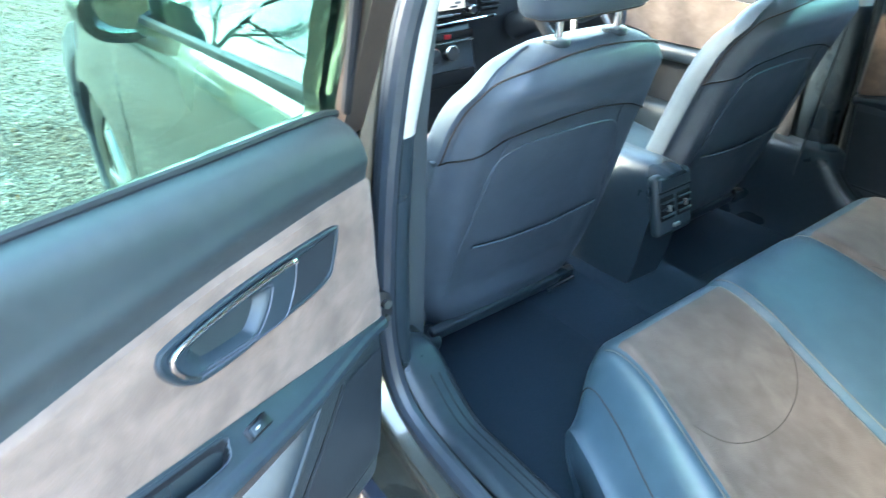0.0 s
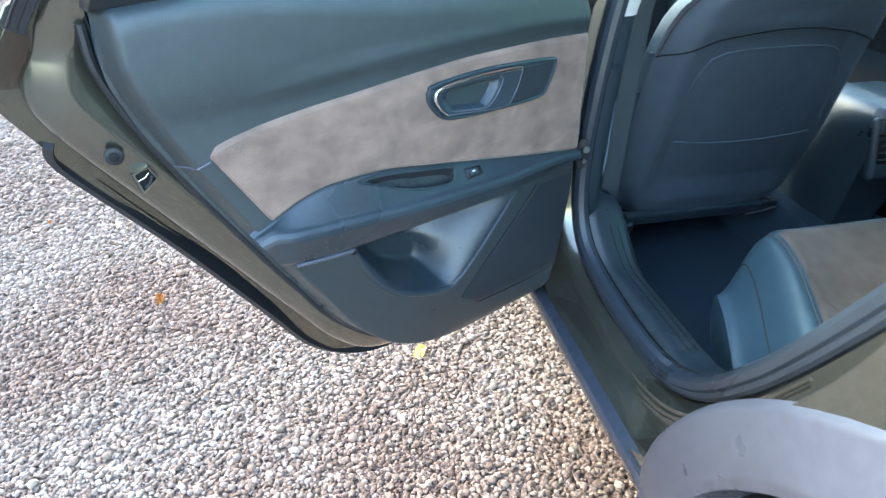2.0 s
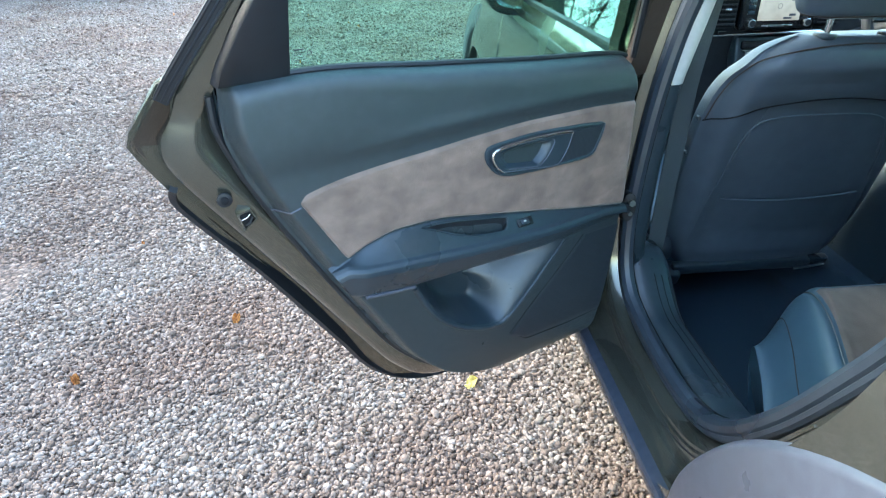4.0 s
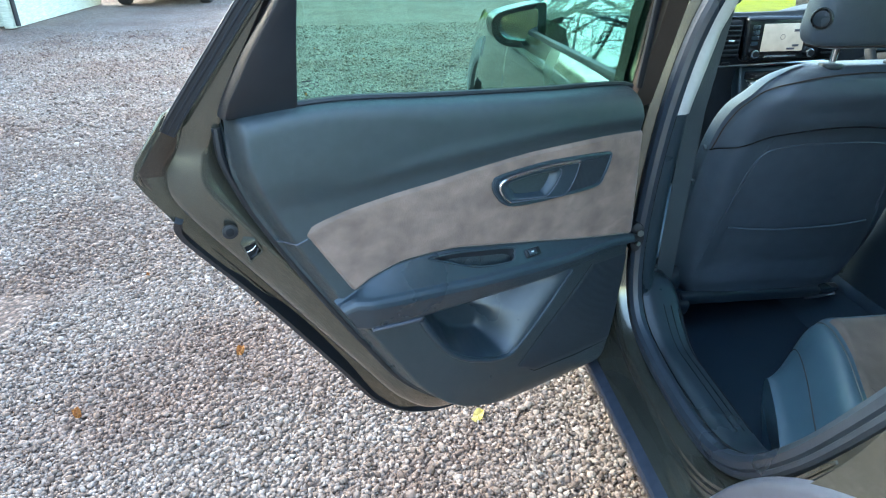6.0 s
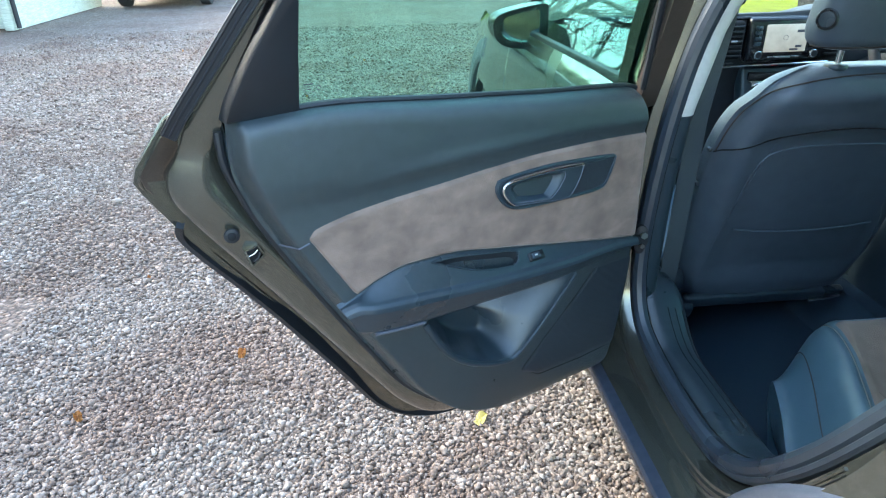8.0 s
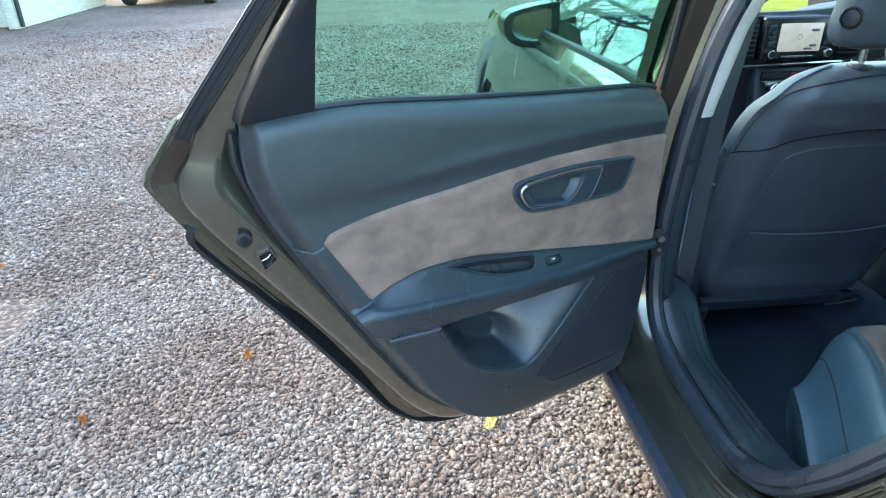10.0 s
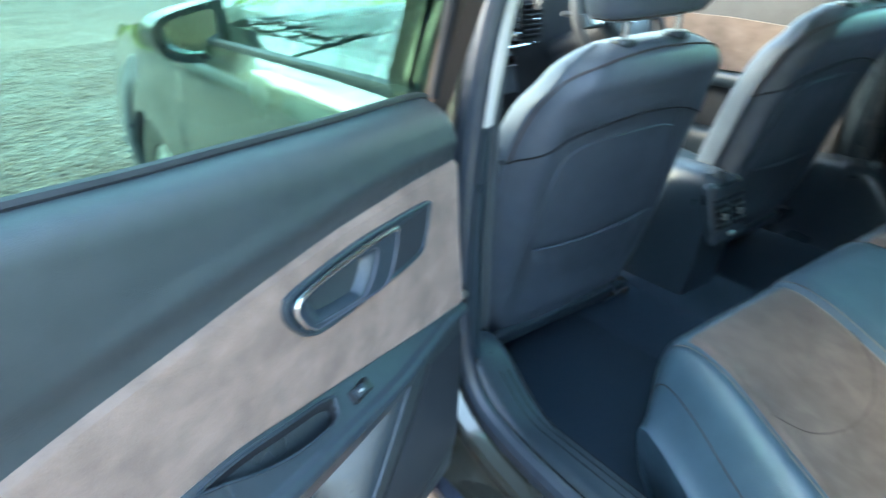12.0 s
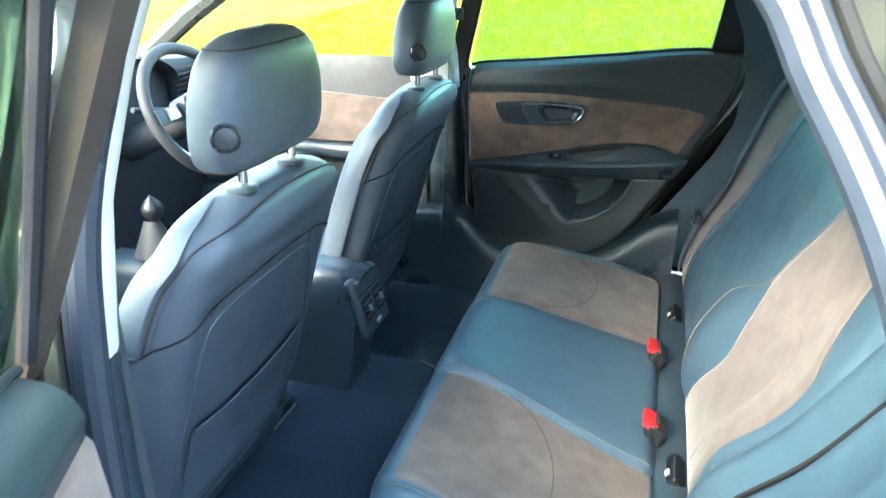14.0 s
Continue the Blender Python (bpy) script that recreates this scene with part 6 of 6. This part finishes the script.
lawn_edge = curve([(3.6, -30), (3.3, -12), (3.2, -3), (3.1, 2), (3.4, 7), (3.2, 14), (1.0, 19), (-5, 22), (-14, 24), (-30, 26)], 60)
lawn = part("lawn", sheet(lambda u, v: (lawn_edge[int(round(u * 59))][0] + 60 * v, lawn_edge[int(round(u * 59))][1] + 30 * v * u ** 2, 0.03 * step(0, 0.004, v) - 0.01 + 1.2 * v), 60, 40), GRASS)
tagged(lawn, "sunlit bright green mown lawn", "lawn", kind="structure")


def tufts(n, seed):
    rg = np.random.default_rng(seed)
    co, fa = [], []
    for i in range(n):
        x, y = rg.uniform(5.5, 17), rg.uniform(-4, 6)
        k = (x - 3.2) / 60
        for b in range(3):
            a, h, wd = rg.uniform(0, 6.28), rg.uniform(0.03, 0.07), rg.uniform(0.006, 0.014)
            px, py = x + rg.normal(0, 0.04), y + rg.normal(0, 0.04)
            j = len(co)
            z = 0.02 + 1.2 * k
            co += [(px - wd * math.cos(a), py - wd * math.sin(a), z - 0.02), (px + wd * math.cos(a), py + wd * math.sin(a), z - 0.02), (px + rg.normal(0, 0.02), py + rg.normal(0, 0.02), z + h)]
            fa.append((j, j + 1, j + 2))
    me = bpy.data.meshes.new("grass")
    me.from_pydata(co, [], fa)
    me.materials.append(BLADES)
    return me


tagged(new("grass", tufts(14000, 8)), "short mown grass blades on the lawn", "grass", kind="stuff")


# ---- fallen leaves ----
def leaf(x, y, size, mat, turn_z):
    rim = [(math.cos(a) * size * (1 - 0.25 * abs(math.sin(2.5 * a))), math.sin(a) * size * 0.7 * (1 - 0.2 * abs(math.cos(3 * a)))) for a in np.linspace(0, 2 * math.pi, 16)[:-1]]
    bm = bmesh.new()
    mid_v = bm.verts.new((0, 0, 0.004))
    ring_v = [bm.verts.new((p, q, 0.012 * math.sin(3 * p / size) + 0.008 * abs(q) / size)) for p, q in rim]
    for i in range(len(ring_v)):
        bm.faces.new((mid_v, ring_v[i], ring_v[(i + 1) % len(ring_v)]))
    thick(bm, 0.0008)
    ob = part("fallen_leaf", bm, mat)
    ob.matrix_world = pose(x, y, 0.017, 8, -6, turn_z)
    tagged(ob, "curled orange autumn leaf on gravel" if mat is LEAF else "pale yellow autumn leaf on gravel", "leaf", "fallen leaves")


rg = random.Random(4)
for x, y, sz, mt in ((-1.859, 0.764, 0.022, LEAF), (-1.076, 0.333, 0.026, LEAF_PALE), (-2.303, 0.479, 0.020, LEAF)):
    leaf(x, y, sz, mt, rg.uniform(0, 360))
for k in range(26):
    leaf(rg.uniform(-5.2, -1.0), rg.uniform(0.3, 7.5), rg.uniform(0.010, 0.020), LEAF if rg.random() < 0.7 else LEAF_PALE, rg.uniform(0, 360))


# ---- shed and parked car beyond the drive ----
shed = thing("shed", "pale green weatherboarded shed with corner post", "shed", at=(-7.0, 10.0, 0))
for k in range(14):
    part("board", rbox((3.2, 0.03, 0.155), 0.006, (-1.62, 0.0, 0.12 + 0.15 * k), 2, pose(0, 0, 0, 8)), BOARD, shed)
part("corner_post", rbox((0.14, 0.16, 2.3), 0.01, (0.04, -0.02, 1.17)), BOARD, shed)
part("downpipe", tube([(0.17, -0.06, 0.05), (0.17, -0.06, 2.3)], 0.035, 12), MATT, shed, "black downpipe")
part("side_wall", rbox((0.1, 3.6, 2.25), 0.01, (0.0, 1.9, 1.13)), BOARD, shed)
part("roof", rbox((3.6, 4.2, 0.12), 0.02, (-1.5, 1.9, 2.38), 2, pose(0, 0, 0, 0, -6, 0)), MATT, shed)

pc = thing("parked_car", "silver car parked beside the shed", "car", at=(-5.6, 12.6, 0))
part("body", sheet(lambda u, v: (0.9 * math.copysign(abs(math.cos(2 * math.pi * v)) ** 0.35, math.cos(2 * math.pi * v)) * lerp_at([(0, 0.9), (0.1, 1), (0.9, 1), (1, 0.9)], u), 0.3 + 4.2 * u,
                                  0.75 + lerp_at([(0, 0.4), (0.08, 0.55), (0.25, 0.62), (0.7, 0.6), (1, 0.35)], u) * math.copysign(abs(math.sin(2 * math.pi * v)) ** 0.5, math.sin(2 * math.pi * v))), 24, 32, closed_v=True, caps=True), SILVER, pc)
for s in (-1, 1):
    for y in (0.95, 3.6):
        wh = part("wheel", disc(0.31, 0.2, (s * 0.80, y, 0.31), (1, 0, 0), 32, 0.03), TYRE, pc, "black tyre")
        part("rim", disc(0.2, 0.21, (s * 0.80, y, 0.31), (1, 0, 0), 24, 0.01), ALLOY, wh)


# ---- trees and hedge, seen in the glass and paint ----
def bare_tree(x, y, h, seed):
    r = random.Random(seed)
    tr = thing("tree", "bare winter tree with fine branches beyond the drive", "tree", "bare trees", at=(x, y, 0))
    trunk_pts = [Vector((0, 0, 0))]
    for k in range(8):
        trunk_pts.append(trunk_pts[-1] + Vector((r.uniform(-0.12, 0.12), r.uniform(-0.12, 0.12), h * 0.09)))
    part("trunk", tube(trunk_pts, [0.20 * (1 - 0.09 * k) for k in range(9)], 10), BARK, tr)
    bms = []

    def grow(p, d, ln, rad, lv):
        pts = [p]
        q = p.copy()
        for k in range(4):
            d = (d + Vector((r.uniform(-0.3, 0.3), r.uniform(-0.3, 0.3), r.uniform(-0.1, 0.25)))).normalized()
            q = q + d * ln / 4
            pts.append(q.copy())
        bms.append(tube(pts, [rad * (1 - 0.17 * k) for k in range(5)], 5 if lv < 2 else 3, caps=False))
        if lv < 3:
            for k in range(4 if lv else 5):
                b = pts[1 + k % 4]
                nd = (d + Vector((r.uniform(-1, 1), r.uniform(-1, 1), r.uniform(-0.3, 0.8)))).normalized()
                grow(b, nd, ln * r.uniform(0.5, 0.72), rad * 0.5, lv + 1)
    for k in range(7):
        a = 2 * math.pi * k / 7 + r.uniform(-0.4, 0.4)
        grow(trunk_pts[3 + k % 6], Vector((math.cos(a), math.sin(a), r.uniform(0.4, 1.0))).normalized(), h * r.uniform(0.28, 0.42), 0.07, 0)
    part("crown", merge(bms), BARK, tr, "fine bare branches")


bare_tree(-9.5, 3.0, 8.0, 1)
bare_tree(-8.5, -2.5, 7.0, 2)
bare_tree(-11.0, 8.0, 9.0, 3)
bare_tree(-5.0, 18.0, 8.0, 4)
bare_tree(-9.0, 22.0, 9.0, 5)
bare_tree(-1.0, 21.0, 8.5, 6)
bare_tree(-3.5, 25.0, 9.0, 7)


def hedge(path, h, n, seed):
    rg2 = np.random.default_rng(seed)
    base = np.array(curve(path, 200))
    i = rg2.integers(0, 200, n)
    u = rg2.normal(0, 0.38, n)
    z = rg2.uniform(0.03, 1, n) ** 0.8 * h * (1 + 0.15 * np.sin(i * 0.35) + 0.1 * np.sin(i * 0.9))
    c = np.stack([base[i, 0] + u + rg2.normal(0, 0.1, n), base[i, 1] + rg2.normal(0, 0.25, n), z], 1)
    d1, d2 = rg2.normal(0, 0.09, (n, 3)), rg2.normal(0, 0.09, (n, 3))
    co = np.stack([c - d1, c + d2, c + d1, c - d2], 1).reshape(-1, 3)
    me = bpy.data.meshes.new("hedge")
    me.from_pydata(co.tolist(), [], (np.arange(n * 4).reshape(-1, 4)).tolist())
    me.materials.append(HEDGE)
    return me


tagged(new("hedge", hedge([(-10.5, -14), (-11, -4), (-11, 4), (-12, 9), (-12.5, 16)], 4.8, 26000, 3)), "dark evergreen hedge along the drive", "hedge", kind="stuff")

tagged(new("hedge", hedge([(-14, 22), (-8, 26), (-3, 27), (3, 27), (9, 29)], 3.4, 16000, 4)), "dark evergreen hedge beyond the drive", "hedge", kind="stuff")
